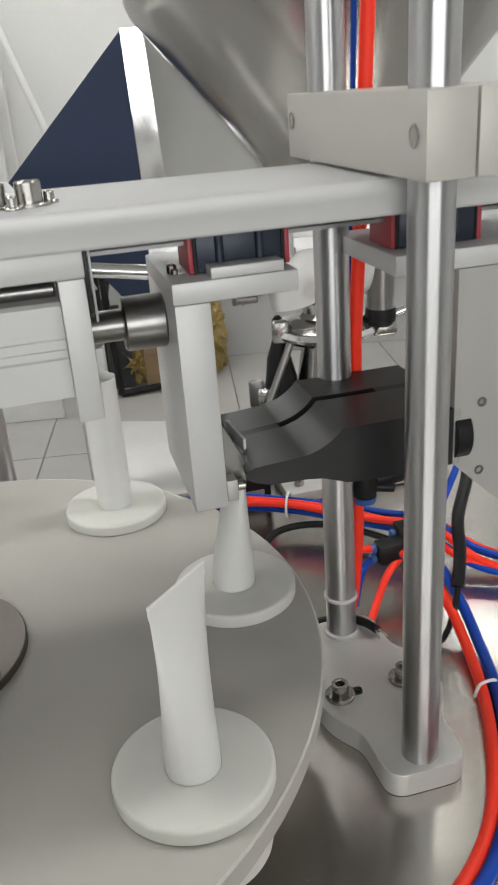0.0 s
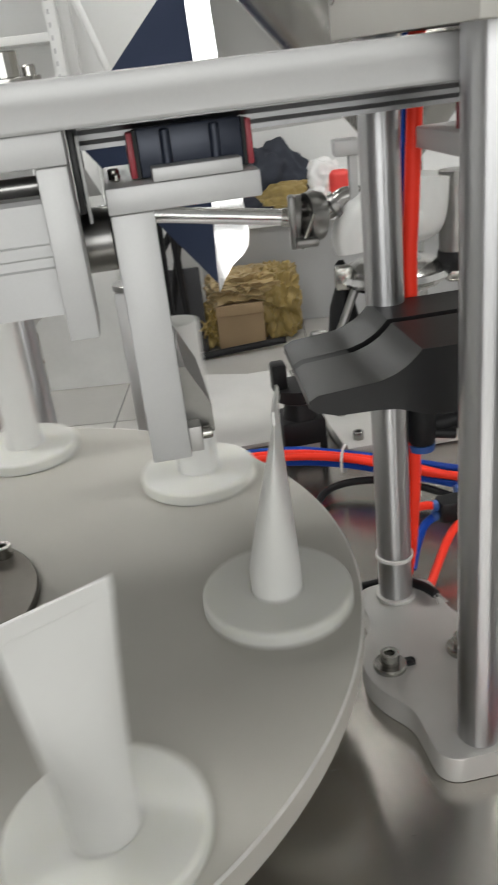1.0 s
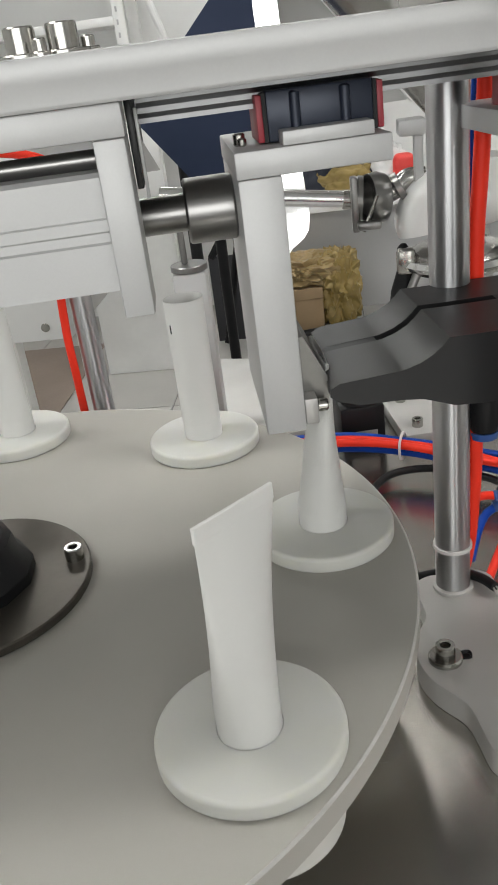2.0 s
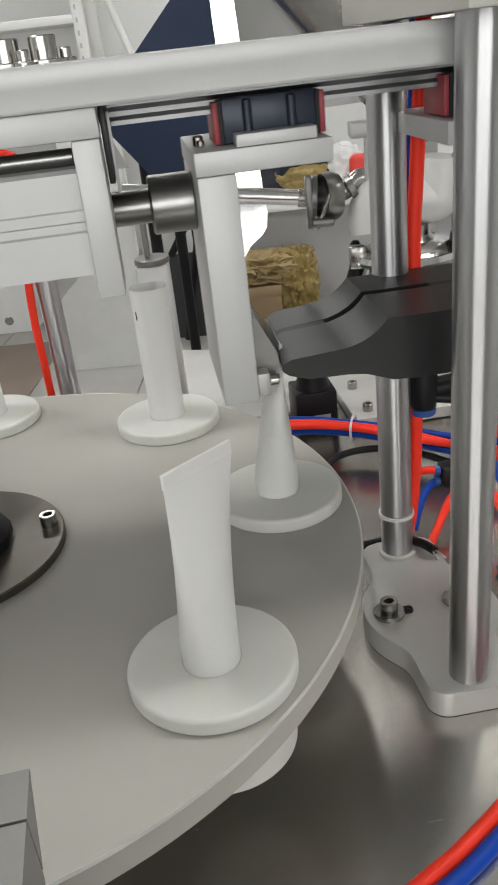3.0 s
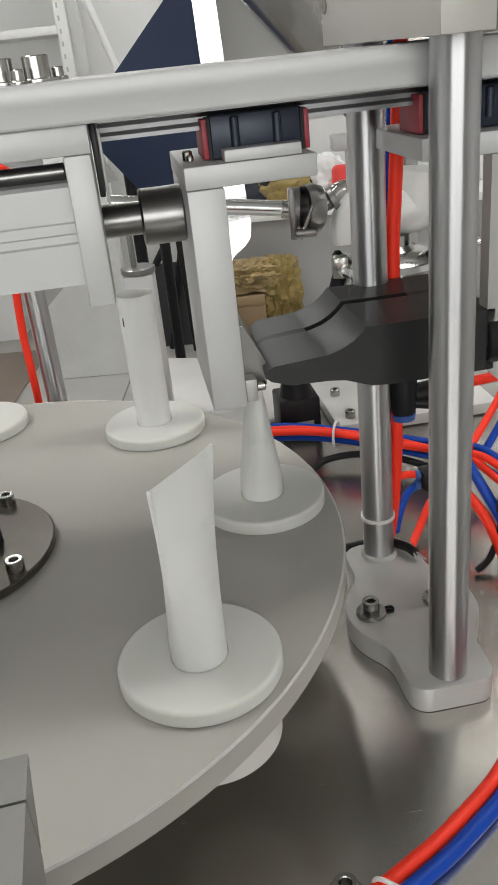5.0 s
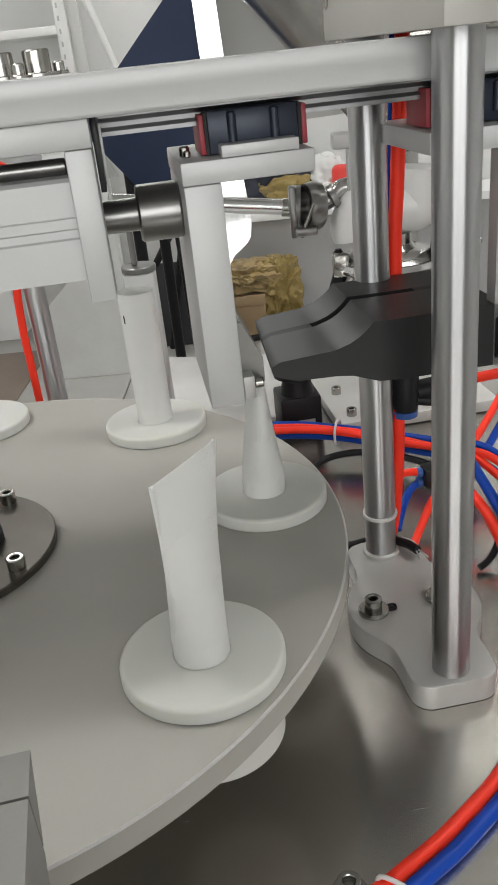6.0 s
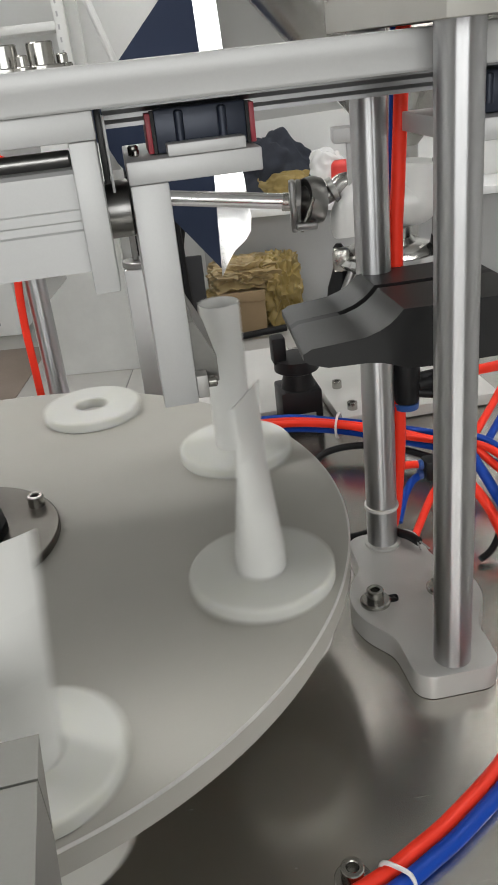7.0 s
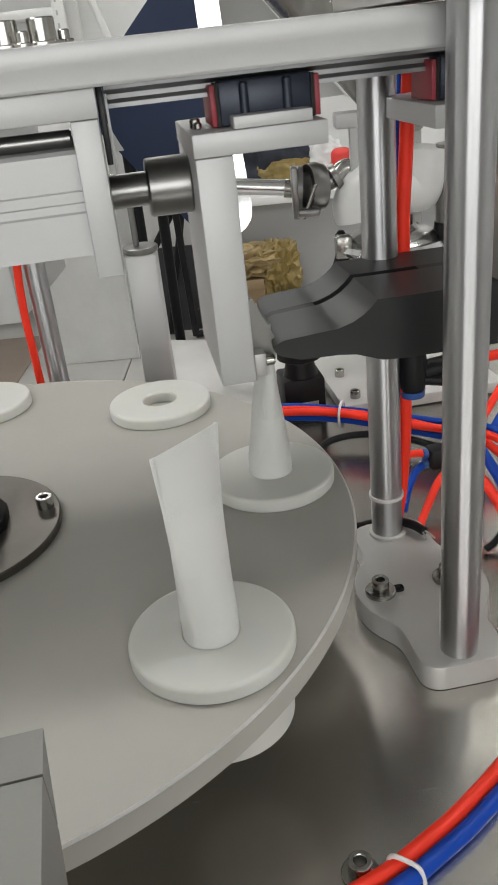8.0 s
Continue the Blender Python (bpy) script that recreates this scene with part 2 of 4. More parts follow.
# ---- the machine's bench ----
bench = thing("machine_bench", "brushed stainless steel bench top of the machine", "machine bench", MF)
OUT = [(-0.10, -0.60), (0.75, -0.60), (0.75, 0.622), (0.306, 0.622), (0.150, 0.690), (0.146, 0.42), (-0.10, 0.42)]
part("bench_top", extrude(B(), OUT, -0.03, 0.0, bev=0.002), STEEL, bench)
part("cabinet", box(B(), 0.0, 0.70, -0.55, 0.38, FZ + 0.002, -0.0302), STEEL, bench)


# ---- turntable, cups, tubes ----
turntable = thing("turntable", "round grey indexing turntable with eight white tube cups", "turntable", MF)
RT = 0.2787
part("disc", lathe(B(), [(0, ZT - 0.016), (RT - 0.001, ZT - 0.016), (RT, ZT - 0.015), (RT, ZT - 0.0010), (RT - 0.0010, ZT), (0, ZT)], 160), PLATE, turntable, "matte grey anodised plate")
part("chamfer", lathe(B(), [(RT - 0.0012, ZT + 0.0001), (RT - 0.0009, ZT + 0.0003), (RT + 0.0003, ZT - 0.0009), (RT + 0.0001, ZT - 0.0013)], 160), BRIM, turntable, "bright cut edge of the plate")
part("spindle", rod(B(), 0.07, 0.0, ZT - 0.0165), ALU_DARK, turntable)
hub = part("hub_plate", lathe(B(), [(0, ZT + 0.0002), (0.077, ZT + 0.0002), (0.078, ZT + 0.001), (0.078, ZT + 0.0055), (0.077, ZT + 0.0065), (0, ZT + 0.0065)], 72), HUB, turntable, "dark grey round hub plate")
part("knob", lathe(B(), [(0, ZT + 0.0066), (0.043, ZT + 0.0066), (0.043, ZT + 0.014), (0.036, ZT + 0.024), (0.034, ZT + 0.034), (0.030, ZT + 0.037), (0, ZT + 0.037)], 12), RUBBER, turntable, "black faceted centre knob")


def screw_mesh(bm, r=0.0045, h=0.0055, m=Matrix()):
    """A socket head cap screw standing on z 0."""
    k = r * 0.52
    lathe(bm, [(0, 0), (r, 0), (r, h - 0.0006), (r - 0.0006, h), (k + 0.0004, h), (k, h - 0.0006)], 20, m)
    lathe(bm, [(k, h - 0.0006), (k * 0.98, h * 0.45), (0, h * 0.42)], 6, m)
    return bm


def washer_mesh(bm, r, h, m=Matrix()):
    return lathe(bm, [(0, 0), (r, 0), (r, h * 0.7), (r - h * 0.3, h), (0, h)], 28, m)


for k in range(4):
    a = radians(63.8 - TURNED + 90 * k)
    part("screw", screw_mesh(B(), 0.0060, 0.0085), SCREW, hub, "", Matrix.Translation((0.068 * math.cos(a), 0.068 * math.sin(a), ZT + 0.0066)))

RS = 0.2288
CUP0 = 10.65 - TURNED
CUP_R, CUP_H = 0.0447, 0.0099
CUP_EDGE = [(CUP_R - 0.0026 * (1 - math.sin(a)), ZT + CUP_H - 0.0026 * (1 - math.cos(a))) for a in (radians(90 - 15 * k) for k in range(7))]


def cup_mesh():
    return lathe(B(), [(0.0, ZT - 0.047), (0.0385, ZT - 0.047), (0.0405, ZT - 0.045), (0.0405, ZT - 0.0165), (0.020, ZT - 0.0163), (0.020, ZT + 0.0003), (CUP_R - 0.0006, ZT + 0.0003),
                       (CUP_R, ZT + 0.001), *CUP_EDGE, (0.0158, ZT + CUP_H), (0.0149, ZT + CUP_H - 0.0012), (0.0149, ZT - 0.03), (0, ZT - 0.03)], 72)


cup_data = finish("tube_cup", cup_mesh(), POM)
for k in range(8):
    cup = new("tube_cup", cup_data)
    cup.parent = turntable
    cup.matrix_basis = pose(0, 0, 0, 0, 0, CUP0 + 45 * k) @ Matrix.Translation((RS, 0, 0))

R_TUBE, TUBE_LOW, TUBE_TOP = 0.0152, ZT + 0.022, 0.2455
SEAL_TOP = 0.2475


def ring_point(i, n, f, r=R_TUBE, lean=0.0):
    """A point of the tube's skin: round at f 0, drawn out into a flat seam at f 1."""
    a = 2 * math.pi * i / n
    thick, wide = r + (0.0005 - r) * f, r + (math.pi * r / 2 - r) * f
    return Vector((thick * math.cos(a) + lean * f, wide * math.sin(a)))


SEAL_HALF = math.pi * R_TUBE / 2


def sealed_tube(ang, lean=0.0, near_drop=0.004, far_drop=0.004):
    """A tube with a pressed seam; near_drop and far_drop lower the seam's two ends."""
    th = thing("sealed_tube", "white plastic tube with its top pressed flat, standing in a cup", "cosmetic tube", MF @ pose(0, 0, 0, 0, 0, ang), "tubes")
    bm = B()
    n, rings = 64, []

    def drop(y, f):
        k = 0.5 + 0.5 * y / SEAL_HALF
        return f * (near_drop * (1 - k) + far_drop * k)

    levels = [(ZT - 0.028, 0), (ZT + 0.012, 0), (TUBE_LOW, 0)] + [(TUBE_LOW + (SEAL_TOP - 0.008 - TUBE_LOW) * k / 12, (k / 12) ** 1.1) for k in range(1, 13)] + [(SEAL_TOP, 1.0)]
    for z, f in levels:
        ring = []
        for i in range(n):
            q = ring_point(i, n, min(f, 1.0), lean=lean)
            ring.append(bm.verts.new((RS + q.x, q.y, z - drop(q.y, f))))
        rings.append(ring)
    for a, b in zip(rings, rings[1:]):
        for i in range(n):
            bm.faces.new((a[i], a[(i + 1) % n], b[(i + 1) % n], b[i]))
    bm.faces.new(rings[0][::-1])
    bm.faces.new(rings[-1])
    part("tube_body", bm, TUBE, th)
    seal = B()
    box(seal, RS + lean - 0.0009, RS + lean + 0.0009, -SEAL_HALF * 1.004, SEAL_HALF * 1.004, SEAL_TOP - 0.007, SEAL_TOP + 0.0005, 0.0003, 1)
    for v in seal.verts:
        v.co.z -= drop(v.co.y, 1.0)
    part("seal", seal, TUBE, th, "flat pressed seam")
    return th


def tube_wall(bm, z0, z1, r=R_TUBE):
    return lathe(bm, [(r - 0.0009, z1), (r, z1), (r, z0), (r - 0.0009, z0), (r - 0.0009, z1)], 48, Matrix.Translation((RS, 0, 0)))


STAVES, CUTS = 72, 3
stave_keys = []


def pressed_tube(ang, t0, t1, lean=0.0, mark=None, top=TUBE_TOP, sealed_top=TUBE_TOP, slant=0.0):
    """A tube whose upper skin is rigid staves that tip inwards when the jaws press it between t0 and t1."""
    th = thing("pressed_tube", "white plastic tube in a cup, open, later pressed flat", "cosmetic tube", MF @ pose(0, 0, 0, 0, 0, ang), "tubes")
    part("tube_body", tube_wall(B(), ZT - 0.028, TUBE_LOW + 0.0005), TUBE, th)
    step = (top - TUBE_LOW) / CUTS
    shrink = (sealed_top - TUBE_LOW) / (top - TUBE_LOW)
    shapes = []
    for c in range(CUTS):
        bm = B()
        cols = []
        for side in (-1, 1):
            y0, y1 = [side * R_TUBE * math.pi / STAVES * (1.12 + 0.60 * f) for f in (c / CUTS, (c + 1) / CUTS)]
            cols.append([bm.verts.new((-0.00005, y0, -0.0012)), bm.verts.new((0, y1, step)), bm.verts.new((-0.0003, y1, step)), bm.verts.new((-0.00035, y0, -0.0012))])
        for i in range(4):
            bm.faces.new((cols[0][i], cols[0][(i + 1) % 4], cols[1][(i + 1) % 4], cols[1][i]))
        bm.faces.new(cols[0])
        bm.faces.new(cols[1][::-1])
        shapes.append(finish("stave", bm, TUBE))
    for c in range(CUTS):
        for i in range(STAVES):
            ob = new("stave", shapes[c])
            ob.parent = th
            a = 2 * math.pi * i / STAVES
            f0, f1 = c / CUTS, (c + 1) / CUTS
            z0, z1 = TUBE_LOW + c * step, TUBE_LOW + (c + 1) * step
            rest = Matrix.Translation((RS + R_TUBE * math.cos(a), R_TUBE * math.sin(a), z0)) @ pose(0, 0, 0, 0, 0, math.degrees(a))
            p0, p1 = ring_point(i, STAVES, f0, lean=lean), ring_point(i, STAVES, f1, lean=lean)
            z0 = TUBE_LOW + c * step * shrink + slant * p0.y * f0
            z1 = TUBE_LOW + (c + 1) * step * shrink + slant * p1.y * f1
            zd = (Vector((*p1, z1)) - Vector((*p0, z0))).normalized()
            fm = (f0 + f1) / 2
            across = ring_point(i + 0.5, STAVES, fm) - ring_point(i - 0.5, STAVES, fm)
            xd = Vector((across.y, -across.x, 0))
            if xd.length < 1e-5 or xd.dot(Vector((math.cos(a), math.sin(a), 0))) < -1e-6:
                xd = Vector((math.cos(a), math.sin(a), 0))
            yd = zd.cross(xd).normalized()
            xd = yd.cross(zd).normalized()
            m = Matrix((xd, yd, zd)).transposed().to_4x4()
            m.translation = Vector((RS + p0.x, p0.y, z0))
            ob.matrix_basis = rest
            stave_keys.append((ob, [(0.0, rest), (t0, rest), (t1, m), (max(8.0, t1), m)]))
            if mark is not None and c == CUTS - 1 and i == round(mark / 360 * STAVES):
                part("mark", box(B(), -0.0003, 0.0003, -0.0006, 0.0006, step - 0.0245, step - 0.0175), MARK, ob, "small black register mark")
    return th


# order round the table from the front dwell place backwards, at the first moment
front = CUP0 - 45
carried = [turntable, sealed_tube(front, 0.004, 0.005, 0.008), sealed_tube(front + 45, 0.010, 0.001, 0.0055), pressed_tube(front + 90, 1.82, 2.02, 0.007, 171, 0.2430, 0.2385, 0.08),
           pressed_tube(front + 135, 4.72, 4.94, 0.0015, 171, 0.2390, 0.2378, -0.11), pressed_tube(front + 180, 7.74, 7.94, 0.004, 171, 0.2410, 0.2400)]
carried.append(sealed_tube(front - 45))


# ---- post stand ----
P1, P2 = (0.3303, -0.0965), (0.3288, 0.0519)


def foot_outline():
    """A long plate with rounded ends and a round pad bulging from its middle."""
    cu, cv, hu, hv, rc, pad, k = 0.3308, -0.0220, 0.0302, 0.0906, 0.014, 0.0500, 0.0045

    def field(x, y):
        dx, dy = abs(x) - hu + rc, abs(y) - hv + rc
        bar_d = math.hypot(max(dx, 0), max(dy, 0)) + min(max(dx, dy), 0) - rc
        s_ = math.exp(-bar_d / k) + math.exp(-(math.hypot(x, y) - pad) / k)
        return -k * math.log(s_)

    out = []
    for i in range(160):
        a = 2 * math.pi * i / 160
        dx, dy, lo, hi = math.cos(a), math.sin(a), 0.0, 0.2
        for _ in range(30):
            mid = (lo + hi) / 2
            if field(dx * mid, dy * mid) < 0:
                lo = mid
            else:
                hi = mid
        out.append((cu + dx * lo, cv + dy * lo))
    return out


stand = thing("post_stand", "two ground steel guide posts on a rounded aluminium foot plate", "guide posts", MF)
part("foot_plate", extrude(B(), foot_outline(), 0.0005, 0.0195, bev=0.0012), CAST, stand, "bead-blasted aluminium foot plate")
for p in (P1, P2):
    part("post", rod(B(), 0.0126, 0.0197, 0.75, 48, Matrix.Translation((*p, 0))), CHROME, stand, "bright ground steel post")
for p in (P2,):
    part("collar_ring", lathe(B(), [(0.0127, 0.0198), (0.0150, 0.0198), (0.0150, 0.0222), (0.0127, 0.0232)], 40, Matrix.Translation((*p, 0))), CAST, stand)
bolt = part("bolt", screw_mesh(B(), 0.0065, 0.0085), SCREW, stand, "socket head screw", Matrix.Translation((0.2985, -0.024, 0.0235)))
part("washer", washer_mesh(B(), 0.0115, 0.0035), SCREW, stand, "thick steel washer", Matrix.Translation((0.2985, -0.024, 0.0197)))
part("slot", box(B(), 0.300, 0.3165, -0.0275, -0.0205, 0.0190, 0.0199, 0.0025, 3), RUBBER, stand, "dark adjusting slot")
part("bolt", screw_mesh(B(), 0.0065, 0.0085), SCREW, stand, "", Matrix.Translation((0.352, -0.022, 0.0235)))
part("washer", washer_mesh(B(), 0.0115, 0.0035), SCREW, stand, "", Matrix.Translation((0.352, -0.022, 0.0197)))

tie = solid("cable_tie", lathe(B(), [(0.0128, 0.0), (0.0141, 0.0002), (0.0141, 0.0028), (0.0128, 0.003)], 40), TIE, "white cable tie round the steel post", "cable tie", at(*P2, 0.056))

# ---- clamp block on the posts ----
blk = thing("clamp_block", "split warm grey aluminium block clamped round both posts", "clamp block", MF)
part("block_half", box(B(), 0.3085, 0.3340, -0.1335, 0.0745, 0.4105, 0.4505, 0.0008), BLOCK, blk)
part("block_half", box(B(), 0.3352, 0.372, -0.1335, 0.0745, 0.4105, 0.4505, 0.0008), BLOCK, blk)
for v, z in ((-0.121, 0.4305), (0.0655, 0.434)):
    m = axis((0.3083, v, z), (-1, 0, 0))
    part("counterbore", lathe(B(), [(0.0048, -0.0002), (0.0056, 0.0003), (0.0048, 0.0006), (0.0042, 0.0002), (0.003, -0.0001), (0, -0.0001)], 24, m), SCREW, blk, "sunk screw head")

# ---- beam and rail ----
beam = thing("clamp_beam", "flat anodised aluminium cross beam with a steel rail under it", "beam", MF)
BV0, BV1, BZ0, BZ1 = -0.080, 0.036, 0.3885, 0.4085
prof = [(BV0 + 0.0013, BZ0), (BV1, BZ0), (BV1, BZ1), (BV0 + 0.002, BZ1), (BV0 + 0.0006, BZ1 - 0.0006), (BV0, BZ1 - 0.002), (BV0, BZ1 - 0.0098), (BV0 + 0.0006, BZ1 - 0.0110), (BV0 + 0.0004, BZ0 + 0.0018), (BV0 + 0.0007, BZ0 + 0.0006)]
toU = Matrix(((0, 0, 1, 0), (1, 0, 0, 0), (0, 1, 0, 0), (0, 0, 0, 1)))
part("beam_plate", extrude(B(), prof, -0.18, 0.62, toU), ALU, beam, "silver anodised aluminium plate")
RV = -0.013
rp = [(RV - 0.0075, 0.3883), (RV - 0.0075, 0.3845), (RV - 0.0048, 0.382), (RV - 0.0048, 0.3795), (RV - 0.0075, 0.3775), (RV - 0.0075, 0.3752), (RV + 0.0075, 0.3752), (RV + 0.0075, 0.3775), (RV + 0.0048, 0.3795), (RV + 0.0048, 0.382), (RV + 0.0075, 0.3845), (RV + 0.0075, 0.3883)]
part("rail", extrude(B(), rp, 0.155, 0.60, toU), RAIL, beam, "ground steel linear rail")
for u, v, r, h in ((0.1300, -0.045, 0.0068, 0.0105), (0.1120, -0.045, 0.0068, 0.0105), (0.1400, -0.040, 0.0030, 0.0045), (0.1215, -0.058, 0.0028, 0.005)):
    part("screw", screw_mesh(B(), r, h), SCREW, beam, "socket head screw", Matrix.Translation((u, v, BZ1 + 0.002)))
    part("washer", washer_mesh(B(), r * 1.65, 0.0018), SCREW, beam, "", Matrix.Translation((u, v, BZ1 + 0.0002)))


def carriage(bm_parent, u0, label):
    """A linear guide carriage 61 mm long, its body and two red end caps."""
    u1, v0, v1, z0, z1 = u0 + 0.061, RV - 0.017, RV + 0.017, 0.3592, 0.3826
    body = B()
    box(body, u0 + 0.005, u1 - 0.005, v0, v1, z0 + 0.0005, z1, 0.0012)
    for u in (u0 + 0.0185, u0 + 0.0425):
        lathe(body, [(0.0026, z0 + 0.006), (0.0026, z1 - 0.002), (0.0012, z1 - 0.001), (0, z1 - 0.001)], 12, Matrix.Translation((u, v0 - 0.0004, 0)))
    c = part("carriage", body, NAVY, bm_parent, label)
    for a, b in ((u0, u0 + 0.003), (u1 - 0.003, u1)):
        part("end_cap", box(B(), a, b, v0 + 0.0002, v1 - 0.0002, z0 + 0.0008, z1 - 0.0015, 0.0006), REDCAP, c, "dark red wiper cap")
    for a, b in ((u0 + 0.0031, u0 + 0.0049), (u1 - 0.0049, u1 - 0.0031)):
        part("seal_plate", box(B(), a, b, v0 + 0.0004, v1 - 0.0004, z0 + 0.0006, z1 - 0.0008), RUBBER, c)
    return c


# ---- the sliding jaw with its square bracket ----
left_jaw = thing("sliding_jaw", "aluminium bracket hung from a rail carriage, carrying a steel press jaw", "press jaw", MF)
part("top_plate", box(B(), 0.1646, 0.2392, -0.046, 0.056, 0.3465, 0.359, 0.001), ALU, left_jaw)
part("leg", box(B(), 0.1650, 0.1862, -0.046, 0.056, 0.2142, 0.3463, 0.001), ALU, left_jaw, "long flat aluminium leg")
carriage(left_jaw, 0.1785, "navy blue linear carriage with red ends")
part("shim", box(B(), 0.188, 0.231, -0.0457, -0.0305, 0.3592, 0.3655, 0.0006), ALU, left_jaw, "thin bright shim")
jp = [(0.1864, 0.222), (0.1864, 0.262), (0.190, 0.262), (0.2015, 0.238), (0.2015, 0.2225), (0.199, 0.2205)]
toV = Matrix(((1, 0, 0, 0), (0, 0, 1, 0), (0, 1, 0, 0), (0, 0, 0, 1)))
part("jaw", extrude(B(), jp, -0.033, 0.048, toV), JAW, left_jaw, "bevelled steel press jaw")
part("jaw_block", box(B(), 0.1864, 0.1935, -0.0445, -0.033, 0.2165, 0.231, 0.0006), ALU_DARK, left_jaw)
part("jaw_screw", rod(B(), 0.0035, 0, 0.006, 20, axis((0.1935, -0.039, 0.2245), (1, 0, 0))), SCREW, left_jaw, "bright jaw screw")
part("collar", rod(B(), 0.0168, 0, 0.026, 40, axis((0.139, 0.0, 0.3285), (1, 0, 0)), 0.0012), DARKSTEEL, left_jaw, "steel coupling collar")
part("piston_rod", rod(B(), 0.0098, 0, 0.08, 32, axis((0.060, 0.0, 0.3285), (1, 0, 0))), DARKSTEEL, left_jaw, "steel piston rod")
part("stud", rod(B(), 0.0022, 0, 0.004, 14, axis((0.171, -0.022, 0.359), (0, 0, 1))), SCREW, left_jaw)
part("stud", rod(B(), 0.003, 0, 0.006, 14, axis((0.170, -0.018, 0.359), (0, 0, 1))), SCREW, left_jaw)

# ---- the press cylinder ----
cyl = thing("press_cylinder", "square grey aluminium pneumatic cylinder under the beam", "air cylinder", MF)
cp = [(-0.058, 0.3065), (-0.058, 0.3285), (-0.0568, 0.3295), (-0.0568, 0.3335), (-0.058, 0.3345), (-0.058, 0.3395), (-0.0575, 0.340), (-0.058, 0.3405), (-0.058, 0.358), (-0.056, 0.360), (0.05, 0.360), (0.05, 0.3065)]
part("cylinder_body", extrude(B(), cp, -0.17, 0.1364, toU), ALU, cyl, "grooved aluminium profile")
part("hanger_bar", box(B(), -0.17, 0.1508, -0.0752, -0.055, 0.3745, 0.3884, 0.001), ALU, cyl)
part("end_bar", box(B(), 0.1366, 0.1503, -0.0752, -0.045, 0.2975, 0.3743, 0.001), ALU, cyl, "flat hanging aluminium bar")
# black plate added for the shade in the gap behind the end bar
part("gap_shade_plate", box(B(), 0.1366, 0.1405, -0.0449, 0.05, 0.3065, 0.388, 0.0006), BLACK, cyl)
part("tie_rod", rod(B(), 0.0044, 0, 0.30, 16, axis((-0.165, -0.045, 0.3648), (1, 0, 0))), DARKSTEEL, cyl, "dark steel tie rod")
part("gusset", extrude(B(), [(0.1525, 0.350), (0.1525, 0.369), (0.1610, 0.350)], 0.008, 0.011, toV), ALU_DARK, cyl, "triangular grey gusset")
part("edge_strip", box(B(), 0.1545, 0.1560, -0.050, -0.046, 0.345, 0.384, 0.0003), ALU, cyl)
# black web that carries the same gap's shade on towards the leg
part("gap_shade_web", box(B(), 0.151, 0.154, -0.052, 0.03, 0.350, 0.3883, 0.0005), BLACK, cyl)

# ---- the black jaw on the other side ----
right_jaw = thing("sliding_jaw", "black stepped jaw block hung from a second rail carriage", "press jaw", MF)
low = [(0.2525, 0.2310), (0.2560, 0.2280), (0.268, 0.2240), (0.292, 0.2232), (0.303, 0.2218), (0.312, 0.2185), (0.320, 0.2155), (0.335, 0.2145), (0.400, 0.2145)]
nose = [(0.258, 0.2378), (0.2525, 0.2350)]
hump = [(0.400, 0.2545), (0.362, 0.2545), (0.330, 0.2545), (0.3175, 0.2548), (0.3135, 0.2505), (0.3085, 0.2465), (0.302, 0.2430), (0.294, 0.2405), (0.2910, 0.2400)]
SV0, SV1 = 0.0062, 0.0138


def skewed(bm):
    """Draws the nose back towards the rear edge."""
    for v in bm.verts:
        if v.co.x < 0.262:
            v.co.x += 0.0065 * (v.co.y + 0.046) / 0.098
    return bm


part("jaw_half", skewed(extrude(B(), low + hump + nose, -0.046, SV0, toV)), BLACK, right_jaw, "black anodised stepped block")
part("jaw_half", skewed(extrude(B(), low + hump + nose, SV1, 0.052, toV)), BLACK, right_jaw, "black anodised stepped block")
part("end_cap", rod(B(), 0.021, 0, 0.012, 28, axis((0.396, -0.030, 0.2325), (1, 0, 0))), RUBBER, right_jaw, "black round end cap")
part("slot_web", skewed(extrude(B(), low + [(0.400, 0.2545), (0.3623, 0.2545)] + [(x, z - 0.006) for x, z in hump[1:]] + [(0.2905, 0.2398)] + nose, SV0, SV1, toV)), RUBBER, right_jaw, "dark slot in the block")
part("side_plate", extrude(B(), [(0.395, 0.215), (0.428, 0.183), (0.52, 0.183), (0.52, 0.3463), (0.395, 0.3463)], -0.046, -0.034, toV), ALU_DARK, right_jaw, "grey side plate with screw holes")
part("top_plate", box(B(), 0.353, 0.52, -0.046, 0.056, 0.3465, 0.359, 0.001), ALU, right_jaw)
carriage(right_jaw, 0.357, "black linear carriage with red ends")
for z in (0.2565, 0.2068):
    part("hole_ring", lathe(B(), [(0.0034, 0.0), (0.0034, 0.0006), (0.002, 0.0006), (0.0018, -0.0001), (0, -0.0001)], 18, axis((0.4148, -0.0461, z), (0, -1, 0))), SCREW, right_jaw)


# ---- bench furniture near the front ----
near = thing("front_bracket", "tapered grey aluminium arm with a slot, coloured darker for shadow, reaching to the table rim", "bracket", pose(-0.0950, 0.2035, 0.2, 0, 0, 12.5))
tap = [(0.0, 0.0), (-0.020, 0.0), (-0.020, -0.024), (-0.004, -0.0045)]
toX = Matrix(((0, 0, 1, 0), (1, 0, 0, 0), (0, 1, 0, 0), (0, 0, 0, 1)))
part("arm_tip", extrude(B(), tap, -0.06, 0.0, toX), ARM_SHADED, near)
